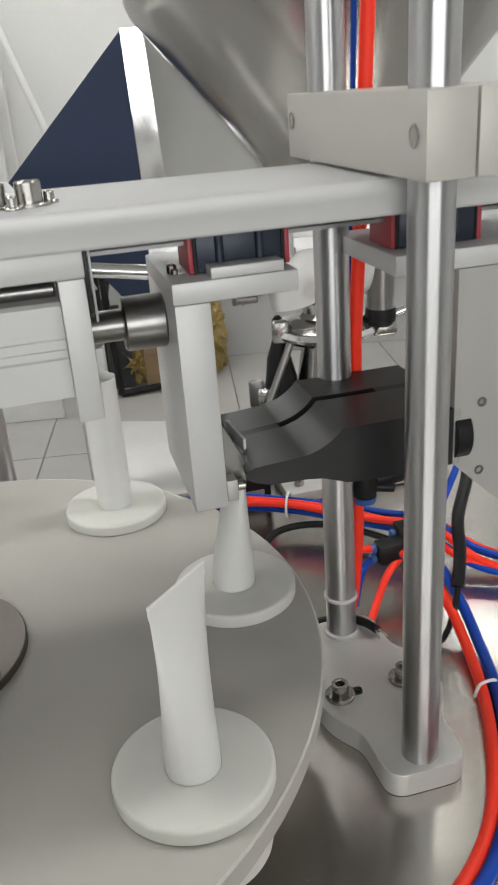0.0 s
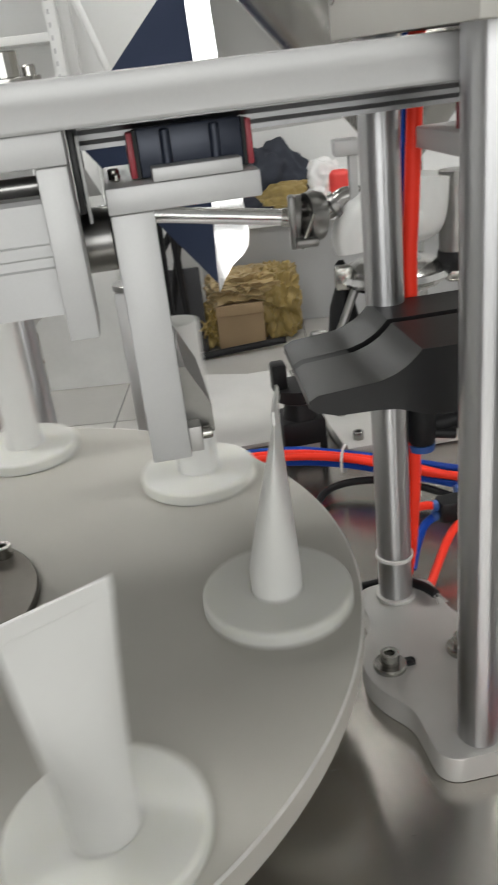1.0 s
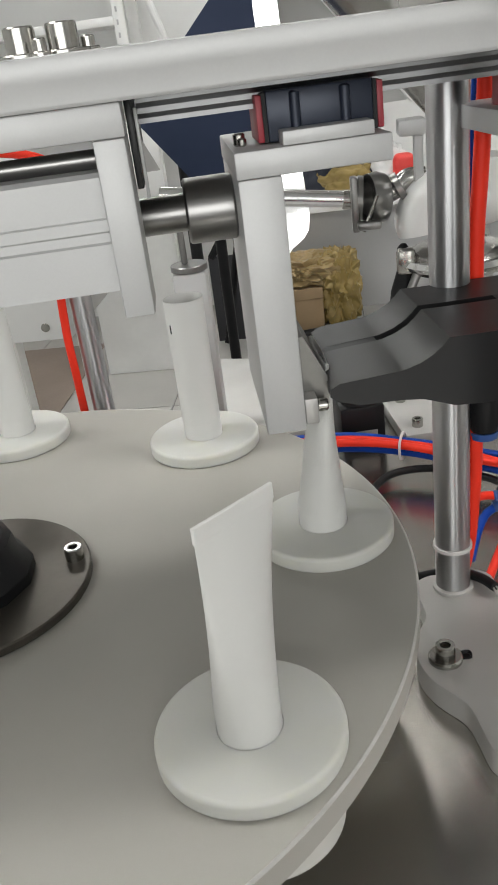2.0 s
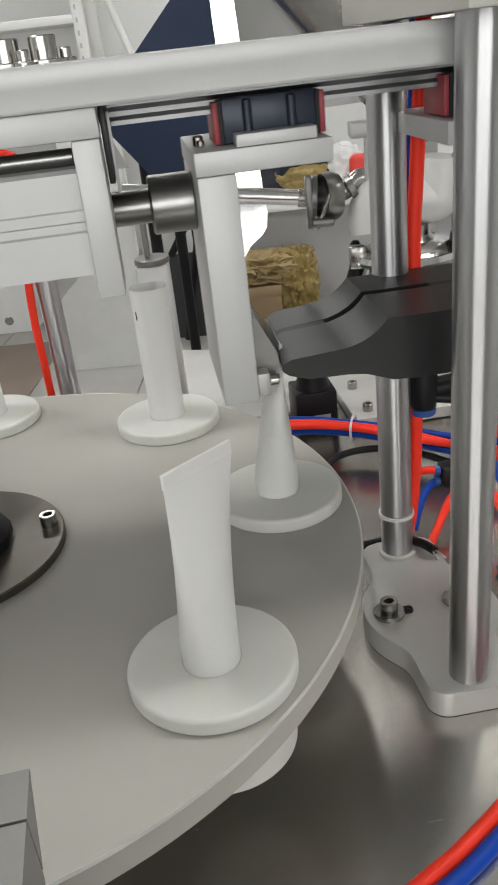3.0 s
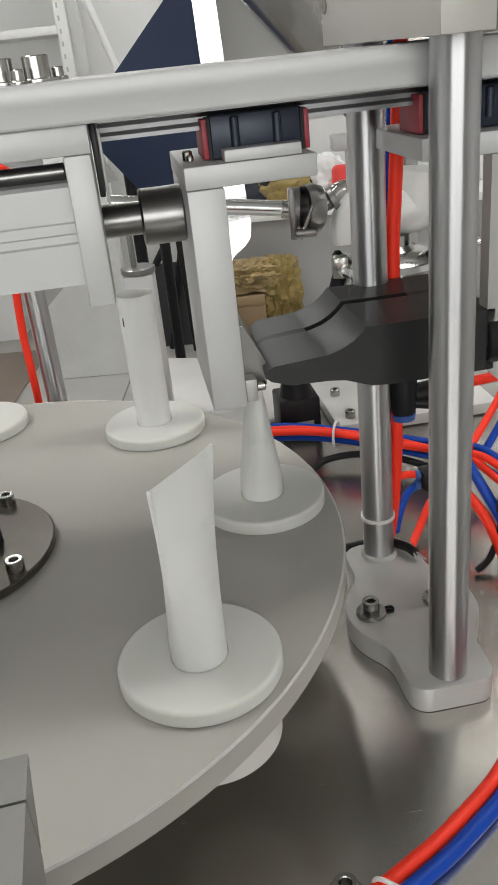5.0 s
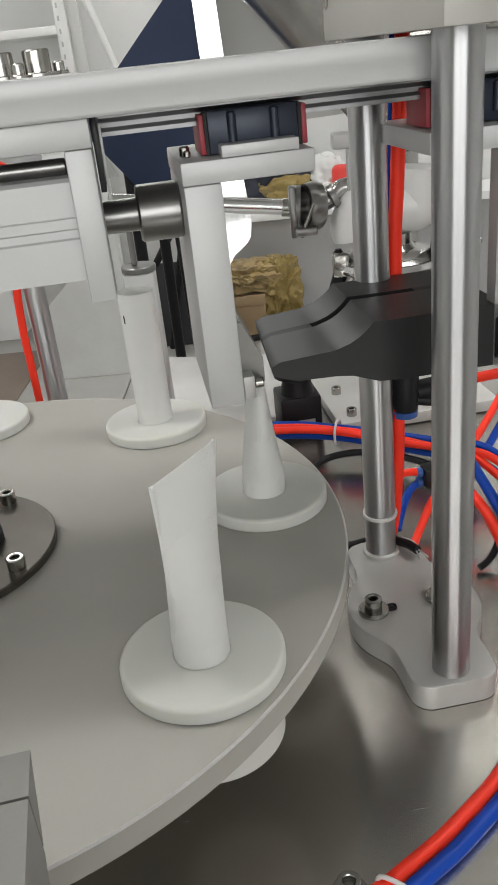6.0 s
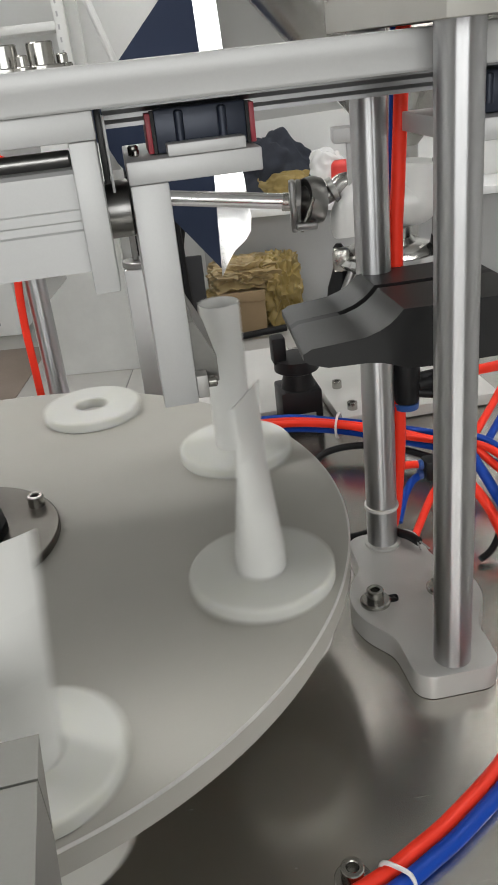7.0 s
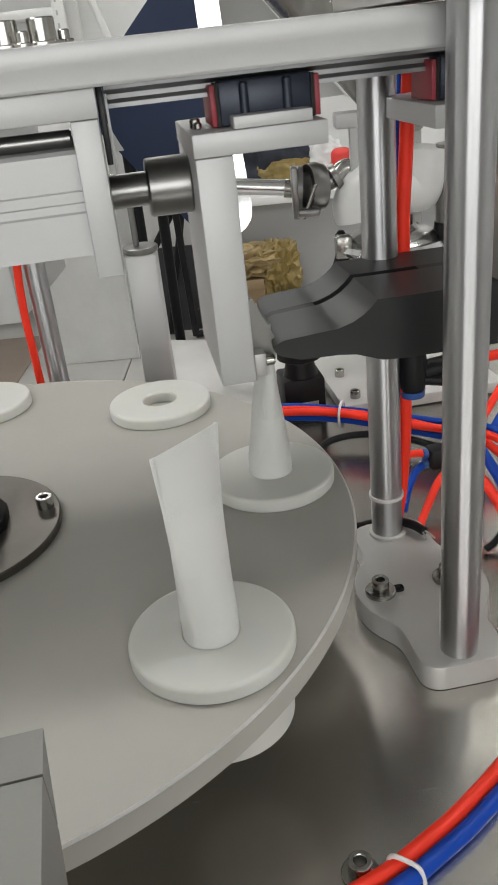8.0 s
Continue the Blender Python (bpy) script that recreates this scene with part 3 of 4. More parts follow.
part("arm_body", extrude(B(), [(-0.0212, 0.0), (-0.14, 0.0), (-0.14, -0.12), (-0.090, -0.12), (-0.0212, -0.026)], -0.06, 0.0, toX), ARM_SHADED, near)
part("pillar", box(B(), -0.06, -0.002, -0.139, -0.095, -0.1995, -0.1205, 0.001), ARM_SHADED, near)


def bench_screw(u, v, r=0.0055, h=0.008):
    th = thing("bench_screw", "steel socket head screw on the bench top", "screw", at(u, v, 0.0003), "bench screws")
    part("head", screw_mesh(B(), r, h), SCREW, th, "", Matrix.Translation((0, 0, 0.0022)))
    part("washer", washer_mesh(B(), r * 1.6, 0.002), SCREW, th)
    return th


bench_screw(0.2217, -0.2265, 0.0065, 0.009)

# ---- tubing ----
def hose(name, pts, r, material, label, category="air hose", seg=12):
    return solid(name, sweep(B(), pts, r, seg), material, label, category, MF)


hose("red_hose", [(0.10, -0.27, 0.006), (0.17, -0.252, 0.006), (0.2285, -0.2350, 0.006), (0.2625, -0.2195, 0.006), (0.288, -0.2055, 0.006), (0.3295, -0.1770, 0.006), (0.3595, -0.1445, 0.006), (0.3868, -0.099, 0.006), (0.4105, -0.044, 0.007), (0.4255, 0.015, 0.013), (0.4275, 0.052, 0.028), (0.424, 0.085, 0.038), (0.414, 0.118, 0.0435)], 0.0048, RED, "red air hose curving over the bench beside a blue one")
hose("blue_hose", [(0.10, -0.281, 0.006), (0.17, -0.263, 0.006), (0.2322, -0.2442, 0.006), (0.2663, -0.2285, 0.006), (0.2930, -0.2138, 0.006), (0.3352, -0.1846, 0.006), (0.3668, -0.1508, 0.006), (0.3965, -0.104, 0.006), (0.4210, -0.048, 0.007), (0.4365, 0.013, 0.013), (0.4385, 0.050, 0.030), (0.436, 0.085, 0.045), (0.440, 0.138, 0.0505)], 0.0049, BLUE, "blue air hose curving over the bench beside a red one")
solid("cable_tie", sweep(B(), [(-0.008, 0.006, -0.003), (-0.006, 0.005, 0.006), (0.0, 0.0, 0.0075), (0.006, -0.0055, 0.006), (0.008, -0.008, -0.003)], 0.0013, 8, 6), TIE, "white cable tie round two air hoses", "cable tie", at(0.2440, -0.2335, 0.006))
solid("cable_tie", sweep(B(), [(-0.010, -0.002, -0.003), (-0.006, -0.001, 0.006), (0.0, 0.0, 0.0075), (0.009, 0.001, 0.006), (0.012, 0.002, -0.003)], 0.0013, 8, 6), TIE, "white cable tie round two air hoses", "cable tie", at(0.4135, -0.042, 0.007))
hose("black_hose", [(0.50, 0.15, 0.12), (0.482, 0.12, 0.105), (0.458, 0.090, 0.085), (0.450, 0.070, 0.062), (0.438, 0.050, 0.040)], 0.0058, RUBBER, "thick black cable sleeve bending down to the bench", "cable")
hose("dark_cable", [(0.4375, 0.0492, 0.0392), (0.430, 0.040, 0.025), (0.418, 0.030, 0.010), (0.405, 0.025, 0.004)], 0.0030, RUBBER, "dark cable coming out of the black sleeve", "cable")

hose("riser_hose", [(0.374, 0.060, 0.75), (0.360, 0.060, 0.47), (0.3540, 0.060, 0.364), (0.3512, 0.060, 0.314), (0.3488, 0.060, 0.271), (0.3492, 0.060, 0.19), (0.3489, 0.060, 0.150), (0.3483, 0.060, 0.110), (0.3455, 0.062, 0.057), (0.3435, 0.068, 0.026)], 0.0050, RED, "thick red air hose running up beside the steel post")
hose("riser_hose", [(0.366, 0.074, 0.75), (0.352, 0.073, 0.36), (0.3440, 0.073, 0.2), (0.3420, 0.072, 0.06)], 0.0020, BLUE, "thin blue air hose running up behind the red one")

for k, (mat_, dy, dz, lab) in enumerate(((RED, 0.0, 0.010, "red"), (BLUE, -0.009, 0.004, "blue"), (RED, -0.013, 0.012, "red"), (BLUE, 0.008, 0.010, "blue"), (RED, 0.012, 0.004, "red"))):
    hose("bundle_hose", [(0.20, 0.335 + dy, 0.012 + dz), (0.2951, 0.304 + dy, 0.020 + dz), (0.3521, 0.272 + dy * 0.8, 0.021 + dz), (0.3989, 0.2368 + dy * 1.2, 0.020 + dz), (0.4281 + 0.004 * k, 0.20 + dy, 0.022 + dz), (0.455 + 0.006 * k, 0.165 + dy, 0.026 + dz), (0.485 + 0.008 * k, 0.115 + dy, 0.012 + dz * 0.5), (0.56 + 0.01 * k, 0.06 + dy, 0.006 + dz * 0.3)], 0.004, mat_, lab + " air hose in a loose bundle across the bench")
solid("cable_tie", lathe(B(), [(0.0125, -0.0012), (0.0145, -0.001), (0.0145, 0.001), (0.0125, 0.0012)], 28, axis((0, 0, 0), (0.8, -0.45, 0))), TIE, "white cable tie round the hose bundle", "cable tie", at(0.350, 0.270, 0.030))
for nm, mt, pts_ in (("red_hose", RED, [(0.43, 0.14, 0.034), (0.4602, 0.175, 0.036), (0.5182, 0.2362, 0.056), (0.60, 0.33, 0.09)]),
                     ("blue_hose", BLUE, [(0.435, 0.13, 0.030), (0.4682, 0.165, 0.030), (0.5262, 0.226, 0.050), (0.61, 0.32, 0.085)])):
    hose(nm, pts_, 0.004, mt, "air hose running from a black joint over the bench")
yj = thing("hose_joint", "black push-in hose joint with blue collars", "hose fitting", at(0.398, 0.122, 0.0435))
part("joint_body", box(B(), -0.007, 0.022, -0.009, 0.009, -0.010, 0.010, 0.003), RUBBER, yj)
for dz in (-0.005, 0.005):
    part("collar", rod(B(), 0.0048, 0, 0.005, 16, axis((-0.0122, 0, dz), (1, 0, 0))), BLUERING, yj, "blue release collar")
yk = thing("hose_joint", "black push-in hose joint with a blue collar", "hose fitting", at(0.425, 0.138, 0.050))
part("joint_body", box(B(), -0.007, 0.02, -0.009, 0.009, -0.009, 0.010, 0.003), RUBBER, yk)
part("collar", rod(B(), 0.0048, 0, 0.005, 16, axis((-0.0122, 0, 0), (1, 0, 0))), BLUERING, yk, "blue release collar")
hose("red_hose", [(0.390, 0.122, 0.0485), (0.378, 0.121, 0.051), (0.362, 0.11, 0.056), (0.345, 0.10, 0.06)], 0.0036, RED, "short red air hose into the black joint")
hose("blue_hose", [(0.390, 0.122, 0.0385), (0.378, 0.118, 0.034), (0.366, 0.105, 0.024), (0.356, 0.09, 0.012)], 0.0036, BLUE, "short blue air hose into the black joint")
hose("red_hose", [(0.415, 0.118, 0.036), (0.395, 0.105, 0.028), (0.375, 0.085, 0.012), (0.362, 0.068, 0.005)], 0.0036, RED, "short red air hose under the black joint")
hose("black_cable", [(0.29, 0.20, 0.004), (0.33, 0.25, 0.01), (0.39, 0.235, 0.014), (0.45, 0.17, 0.01)], 0.0038, RUBBER, "black cable lying on the bench", "cable")
hose("black_cable", [(0.25, 0.10, 0.004), (0.30, 0.085, 0.008), (0.333, 0.072, 0.018), (0.3475, 0.050, 0.0255), (0.3545, 0.034, 0.0265)], 0.0038, RUBBER, "black cable end lying over the foot plate", "cable")

for du in (-0.0012, 0.0012):
    hose("bare_wire", [(0.3543 + du, 0.0345, 0.0262), (0.3558 + 2 * du, 0.0300, 0.0252), (0.3570 + 3 * du, 0.0262, 0.0235)], 0.0008, ALU_DARK, "short bare wire end at a cut cable", "wire", 8)

# ---- behind the bench ----
# polished funnel hopper with its valve, over the far end of the bench
hop = thing("funnel_hopper", "large polished stainless funnel hopper with an outlet valve", "hopper", pose(0.215, 1.32, 0))
part("cone", lathe(B(), [(0.03, 0.25), (0.285, 0.555), (0.292, 0.572), (0.295, 0.60), (0.295, 1.0), (0.285, 1.0), (0.285, 0.60), (0.022, 0.26)], 72), POLISH, hop, "polished stainless cone")
part("outlet", lathe(B(), [(0.0, 0.10), (0.03, 0.10), (0.03, 0.25), (0.0, 0.25)], 36), POLISH, hop)
part("lower_pipe", lathe(B(), [(0.0, -0.0295), (0.035, -0.0295), (0.035, 0.10), (0, 0.10)], 36), POLISH, hop)

valve = thing("rounded_valve", "pale rounded steel valve body over a clamped flange", "valve", pose(0.178, 1.2, 0.018))
part("valve_body", sweep(B(), [(-0.044, 0, 0.134), (-0.046, 0, 0.155), (-0.022, 0, 0.176), (0.025, 0, 0.170), (0.044, 0, 0.176), (0.050, 0, 0.222)], 0.037, 28), PALESHEET, valve, "pale bent valve body")
part("plunger", lathe(B(), [(0.0, 0.118), (0.021, 0.118), (0.021, 0.225), (0.0, 0.225)], 28, Matrix.Translation((0.084, -0.01, 0))), DARKSTEEL, valve, "dark steel plunger")
part("plunger_foot", lathe(B(), [(0.0, 0.090), (0.018, 0.091), (0.023, 0.098), (0.024, 0.108), (0.0225, 0.1178), (0.0, 0.1178)], 28, Matrix.Translation((0.084, -0.01, 0))), RUBBER, valve, "black rubber foot")
part("neck", lathe(B(), [(0.0, 0.1122), (0.040, 0.1122), (0.034, 0.120), (0.034, 0.135), (0.0, 0.135)], 36), POLISH, valve)
boot = B()
lathe(boot, [(0.0, -0.030), (0.030, -0.030), (0.031, -0.010), (0.025, 0.030), (0.019, 0.065), (0.010, 0.092), (0.006, 0.102), (0.009, 0.110), (0.009, 0.124), (0.004, 0.130), (0.0, 0.130)], 26)
for v in boot.verts:
    k = noise.noise(v.co * 55.0)
    v.co.x *= 1 + 0.28 * k
    v.co.y *= 1 + 0.28 * k
part("boot", boot, RUBBER, valve, "crinkled black rubber boot", Matrix.Translation((-0.074, -0.005, -0.012)))
part("boot_bracket", box(B(), -0.126, -0.102, -0.02, -0.008, -0.022, 0.022, 0.004), DARKSTEEL, valve, "dark bracket beside the boot")
part("boot_plate", box(B(), -0.1145, -0.090, -0.034, -0.022, -0.014, 0.012, 0.005), BRIGHT, valve, "small bright clamp face")
part("flange", lathe(B(), [(0.0, 0.078), (0.066, 0.078), (0.072, 0.084), (0.072, 0.096), (0.066, 0.104), (0.05, 0.112), (0, 0.112)], 44), POLISH, valve, "stainless clamp flange")
part("ring", lathe(B(), [(0.060, 0.086), (0.078, 0.086), (0.082, 0.092), (0.078, 0.099), (0.060, 0.099), (0.060, 0.086)], 48), BRIGHT, valve, "bright clamp ring")
part("stem", lathe(B(), [(0.0, -0.0474), (0.055, -0.0474), (0.04, 0.05), (0.036, 0.078), (0.0, 0.078)], 36), POLISH, valve)
part("clamp_hinge", box(B(), 0.070, 0.108, -0.024, 0.0, 0.074, 0.098, 0.007, 3), SCREW, valve)
part("wing_nut", sweep(B(), [(0.094, -0.012, 0.099), (0.108, -0.013, 0.108), (0.132, -0.014, 0.116)], 0.0065, 12), BRIGHT, valve, "bright wing nut")
part("clamp_lug", box(B(), -0.085, -0.06, -0.03, -0.01, 0.08, 0.115, 0.005), SCREW, valve, "clamp lug")
for a in (205, 250):
    part("strut", rod(B(), 0.006, 0, 0.115, 14, axis((0.06 * math.cos(radians(a)), 0.06 * math.sin(radians(a)), 0.09), (0.5 * math.cos(radians(a)), 0.5 * math.sin(radians(a)), -1))), DARKSTEEL, valve)

pipe = thing("product_pipe", "polished stainless pipe with a clamped joint", "pipe", pose(0.062, 1.2, 0.200))
part("tube", rod(B(), 0.0112, 0, 0.27, 28, axis((-0.285, 0, 0.036), (1, 0, -0.13))), BRIGHT, pipe)
part("ferrule", rod(B(), 0.013, 0, 0.02, 28, axis((-0.036, 0, 0.003), (1, 0, -0.13))), SCREW, pipe)
part("flange", rod(B(), 0.030, 0, 0.008, 36, axis((-0.018, 0, 0.002), (1, 0, -0.1))), DARKSTEEL, pipe)
part("clamp_ring", lathe(B(), [(0.022, -0.012), (0.032, -0.012), (0.035, 0.0), (0.032, 0.012), (0.022, 0.012), (0.022, -0.012)], 36, axis((0.007, 0, 0), (1, 0.35, -0.1))), DARKSTEEL, pipe, "dark clamp ring")
part("clamp_jaw", box(B(), -0.026, -0.016, -0.03, -0.006, -0.038, 0.034, 0.003), DARKSTEEL, pipe)
part("wing_nut", box(B(), -0.020, 0.012, -0.042, -0.026, -0.034, -0.022, 0.004), DARKSTEEL, pipe)
part("clamp_bolt", rod(B(), 0.0025, 0, 0.05, 10, axis((-0.012, -0.034, -0.036), (0.4, 0, 0.9))), SCREW, pipe)
part("elbow", sweep(B(), [(0.012, 0, 0), (0.035, 0.005, 0.008), (0.052, 0.01, 0.02), (0.075, 0.012, 0.02)], 0.013, 18), POLISH, pipe)
part("elbow_clamp", rod(B(), 0.021, 0, 0.009, 28, axis((0.036, 0.004, 0.008), (1, 0, 0.5))), DARKSTEEL, pipe)
part("bracket", box(B(), 0.04, 0.075, -0.02, 0.02, 0.076, 0.096, 0.003), ALU, pipe, "pale clamp bracket")
part("bracket_arm", box(B(), 0.060, 0.072, -0.008, 0.008, 0.0, 0.076, 0.002), ALU, pipe)

# faceted hopper of panels, further back; its navy colour imitates a dark reflection
dia = thing("panel_hopper", "faceted double-cone hopper with mirror and grey faces, one coloured as a navy reflection", "hopper", pose(-0.1, 1.8, 0))


def face_panel(pts, material, label):
    bm = B()
    vs = [bm.verts.new(p) for p in pts]
    f = bm.faces.new(vs)
    r = bmesh.ops.extrude_face_region(bm, geom=[f])
    for v in r["geom"]:
        if isinstance(v, bmesh.types.BMVert):
            v.co += Vector((0, 0.01, 0))
    part("panel", bm, material, dia, label)


face_panel([(-0.006, 0, 0.576), (-0.29, 0.08, 0.30), (-0.004, -0.03, -0.028), (0.003, -0.03, 0.27)], NAVY_REFLECTION, "steel face coloured dark navy as a reflection")
face_panel([(-0.006, -0.035, 0.576), (0.003, -0.035, 0.272), (0.052, -0.035, 0.272), (0.038, -0.035, 0.556), (0.034, -0.035, 0.575)], MIRROR, "mirror-bright steel face")
LOWER = [(0.003, 0.270), (-0.004, -0.028), (0.012, 0.0), (0.028, 0.024), (0.055, 0.045), (0.066, 0.060), (0.070, 0.09), (0.052, 0.270)]
# the lower mirror face leans back to catch the bright window
face_panel([(x, -0.036 - 0.18 * (0.27 - z), z) for x, z in LOWER], MIRROR, "mirror-bright steel face")
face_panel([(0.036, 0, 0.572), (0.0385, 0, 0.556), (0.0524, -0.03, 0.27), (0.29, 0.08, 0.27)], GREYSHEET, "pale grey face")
part("edge_trim", sweep(B(), [(0.033, -0.004, 0.582), (0.294, 0.07, 0.268)], 0.004, 8, 0), WHITESHEET, dia, "bright folded edge")
for x, y in ((-0.20, 0.12), (-0.165, 0.3)):
    part("leg", sweep(B(), [(x, y, 0.30), (x, y, FZ + 0.002)], 0.014, 12, 0), RUBBER, dia)

# low grey bench with things on it
lowb = thing("low_bench", "low grey bench with a white top along the wall", "bench", pose(0.3, 4.02, FZ))
part("front_panel", box(B(), -0.62, 1.2, 0.0, 0.03, 0.002, 0.4915), GREYP, lowb)
part("bench_top", box(B(), -0.65, 1.22, -0.06, 0.27, 0.492, 0.530, 0.004), WHITESHEET, lowb)
for x in (-0.6, 1.15):
    part("end_panel", box(B(), x, x + 0.03, 0.031, 0.26, 0.002, 0.4915), GREYP, lowb)


def crumpled(bm, sx, sy, sz, seed, flat=0.9):
    """A boxy sack with sharp folds."""
    bmesh.ops.create_icosphere(bm, subdivisions=5, radius=1.0)
    for v in bm.verts:
        c = v.co.copy()
        k = max(abs(c.x), abs(c.y), abs(c.z))
        fold = abs(noise.noise(c * 2.6 + Vector((seed, 0, 0)))) + 0.6 * abs(noise.noise(c * 6.0 + Vector((0, seed, 0))))
        c = c.lerp(c / k, 0.55) * (1.0 - 0.42 * fold)
        v.co = Vector((c.x * sx, c.y * sy, max(c.z, -flat) * sz))
    return bm


def lumpy(bm, sx, sy, sz, seed, rough=0.18, sub=3, flat=0.0):
    bmesh.ops.create_icosphere(bm, subdivisions=sub, radius=1.0)
    for v in bm.verts:
        d = noise.noise(v.co * 1.7 + Vector((seed, 0, 0))) + 0.5 * noise.noise(v.co * 4.3 + Vector((0, seed, 0)))
        v.co *= 1 + rough * d
        v.co = Vector((v.co.x * sx, v.co.y * sy, max(v.co.z, -flat) * sz))
    return bm


carton = thing("carton", "brown cardboard carton in a yellow plastic bag on the floor", "carton", pose(-0.12, 3.80, FZ, 0, 0, 6))
part("box", box(B(), -0.15, 0.07, -0.12, 0.12, 0.003, 0.205, 0.004), CARD, carton)
part("flap", box(B(), -0.15, 0.07, -0.133, -0.122, 0.165, 0.215, 0.003), CARD, carton)
part("bag", crumpled(B(), 0.13, 0.15, 0.19, 3), YELLOW, carton, "crumpled yellow bag", Matrix.Translation((0.15, 0.03, 0.172)), crease=45)
part("bag_side", crumpled(B(), 0.09, 0.12, 0.11, 7), YELLOW, carton, "", Matrix.Translation((-0.18, 0.0, 0.10)), crease=45)
part("bag_top", crumpled(B(), 0.20, 0.15, 0.085, 29), FOIL, carton, "brown plastic film on top", Matrix.Translation((0.0, 0.03, 0.262)), crease=45)

TZ = FZ + 0.5305
cb = thing("cloth_bag", "dark cloth bag with a yellow patch on the low bench", "bag", pose(0.05, 4.17, TZ + 0.128))
part("bag_body", lumpy(B(), 0.20, 0.085, 0.18, 11, 0.35, 5, 0.7), CLOTH, cb, crease=80)
part("patch", lumpy(B(), 0.13, 0.05, 0.07, 17, 0.30, 5, 0.9), YELLOW, cb, "crumpled yellow patch", Matrix.Translation((0.06, -0.07, -0.045)), crease=80)
solid("clear_bag", lumpy(B(), 0.13, 0.09, 0.12, 23, 0.3, 5, 0.7), BAG, "crumpled clear plastic bag on the low bench", "bag", pose(0.31, 4.17, TZ + 0.086))
solid("red_box", box(B(), -0.05, 0.05, -0.04, 0.04, 0.001, 0.17, 0.03, 4), PINK, "small red plastic box on the low bench", "box", pose(0.385, 4.09, TZ))

# black folding stand before the bench
stn = thing("folding_stand", "black steel folding stand on the floor", "stand", pose(-0.37, 3.55, FZ))
for a, b in (((0.0, 0, 0.016), (-0.02, 0.0, 0.62)), ((-0.12, 0.06, 0.016), (0.0, 0.06, 0.56)), ((0.0, 0, 0.02), (0.42, 0.1, 0.03)), ((-0.02, 0.03, 0.60), (-0.14, 0.03, 0.42))):
    part("bar", sweep(B(), [a, b], 0.016, 10, 0), RUBBER, stn)
solid("leaning_board", box(B(), -0.17, 0.06, 0.0, 0.02, 0.001, 0.40, 0.004), BOARD, "dark board leaning by the folding stand", "board", pose(-0.37, 3.68, FZ))

# shelving in the far corner
shf = thing("shelf_rack", "white perforated steel shelf rack with boxes", "shelf", pose(-1.15, 3.9, FZ))
for x in (-0.5, 0.32):
    for y in (0.0, 0.3):
        part("upright", box(B(), x, x + 0.05, y, y + 0.04, 0.002, 2.3, 0.003), WALL, shf)
for z in (0.35, 0.95, 1.38, 1.8):
    part("shelf", box(B(), -0.449, 0.319, 0.004, 0.336, z, z + 0.035, 0.003), WALL, shf)

for k in range(26):
    part("slot", box(B(), 0.333, 0.341, -0.0022, -0.0004, 0.98 + 0.05 * k, 1.0 + 0.05 * k), GREYP, shf)
part("brace", sweep(B(), [(0.40, -0.02, 1.72), (0.62, -0.02, 1.02)], 0.016, 10, 0), WALL, shf, "slanting white steel brace")

# things on the bench's far end
motor = thing("stepper_motor", "square black motor with a black clamp lever on top", "motor", at(0.325, 0.355, 0.0005))
part("motor_body", box(B(), -0.024, 0.024, -0.02, 0.028, 0.0, 0.048, 0.003), RUBBER, motor)
part("label", box(B(), -0.015, 0.015, -0.0207, -0.0202, 0.008, 0.020), ALU_DARK, motor, "small grey type plate")
part("neck", lathe(B(), [(0, 0.0482), (0.02, 0.0482), (0.016, 0.065), (0.026, 0.07), (0.026, 0.084), (0.0, 0.086)], 28), RUBBER, motor)
part("lever", box(B(), -0.028, -0.012, -0.01, 0.01, 0.08, 0.112, 0.003), RUBBER, motor)
plate = thing("mounting_plate", "pale aluminium mounting plate with screws at the bench's end", "plate", at(0.42, 0.42, 0.0005))
part("plate_body", box(B(), -0.055, 0.14, -0.10, 0.14, 0.0, 0.014, 0.002), CAST, plate)
for x, y in ((-0.035, -0.08), (-0.035, -0.01), (0.03, -0.08), (0.09, -0.06)):
    part("screw", screw_mesh(B(), 0.006, 0.009), SCREW, plate, "", Matrix.Translation((x, y, 0.0142)))

# pale plate added where the bare bench corner would mirror the white wall
solid("reflection_plate", extrude(B(), [(0.150, 0.39), (0.362, 0.39), (0.362, 0.6205), (0.306, 0.6205), (0.152, 0.687)], 0.0, 0.005, bev=0.001), CAST, "pale aluminium plate added on the bench's far corner for its bright reflection", "plate", at(0, 0, 0.0005))

# fitting on the riser hose
FU, FV = 0.3545, 0.0600
ft = thing("hose_fitting", "black push-in elbow fitting with blue collars", "hose fitting", at(FU, FV, -0.008))
part("fitting_body", lathe(B(), [(0, 0.152), (0.0098, 0.152), (0.0112, 0.158), (0.0112, 0.185), (0.010, 0.19), (0, 0.19)], 24), RUBBER, ft)
part("branch", rod(B(), 0.0085, 0, 0.024, 20, axis((0.008, 0, 0.165), (1, 0, 0.1))), RUBBER, ft)
part("collar", lathe(B(), [(0.0062, 0.1462), (0.0098, 0.1462), (0.0104, 0.1516), (0.0062, 0.1516)], 24), BLUERING, ft, "blue release collar")
part("collar", rod(B(), 0.008, 0, 0.004, 20, axis((0.0322, 0, 0.1675), (1, 0, 0.1))), BLUERING, ft)
part("lever", rod(B(), 0.0045, 0, 0.016, 16, axis((0.008, -0.004, 0.160), (1, -0.3, -0.1))), RUBBER, ft)
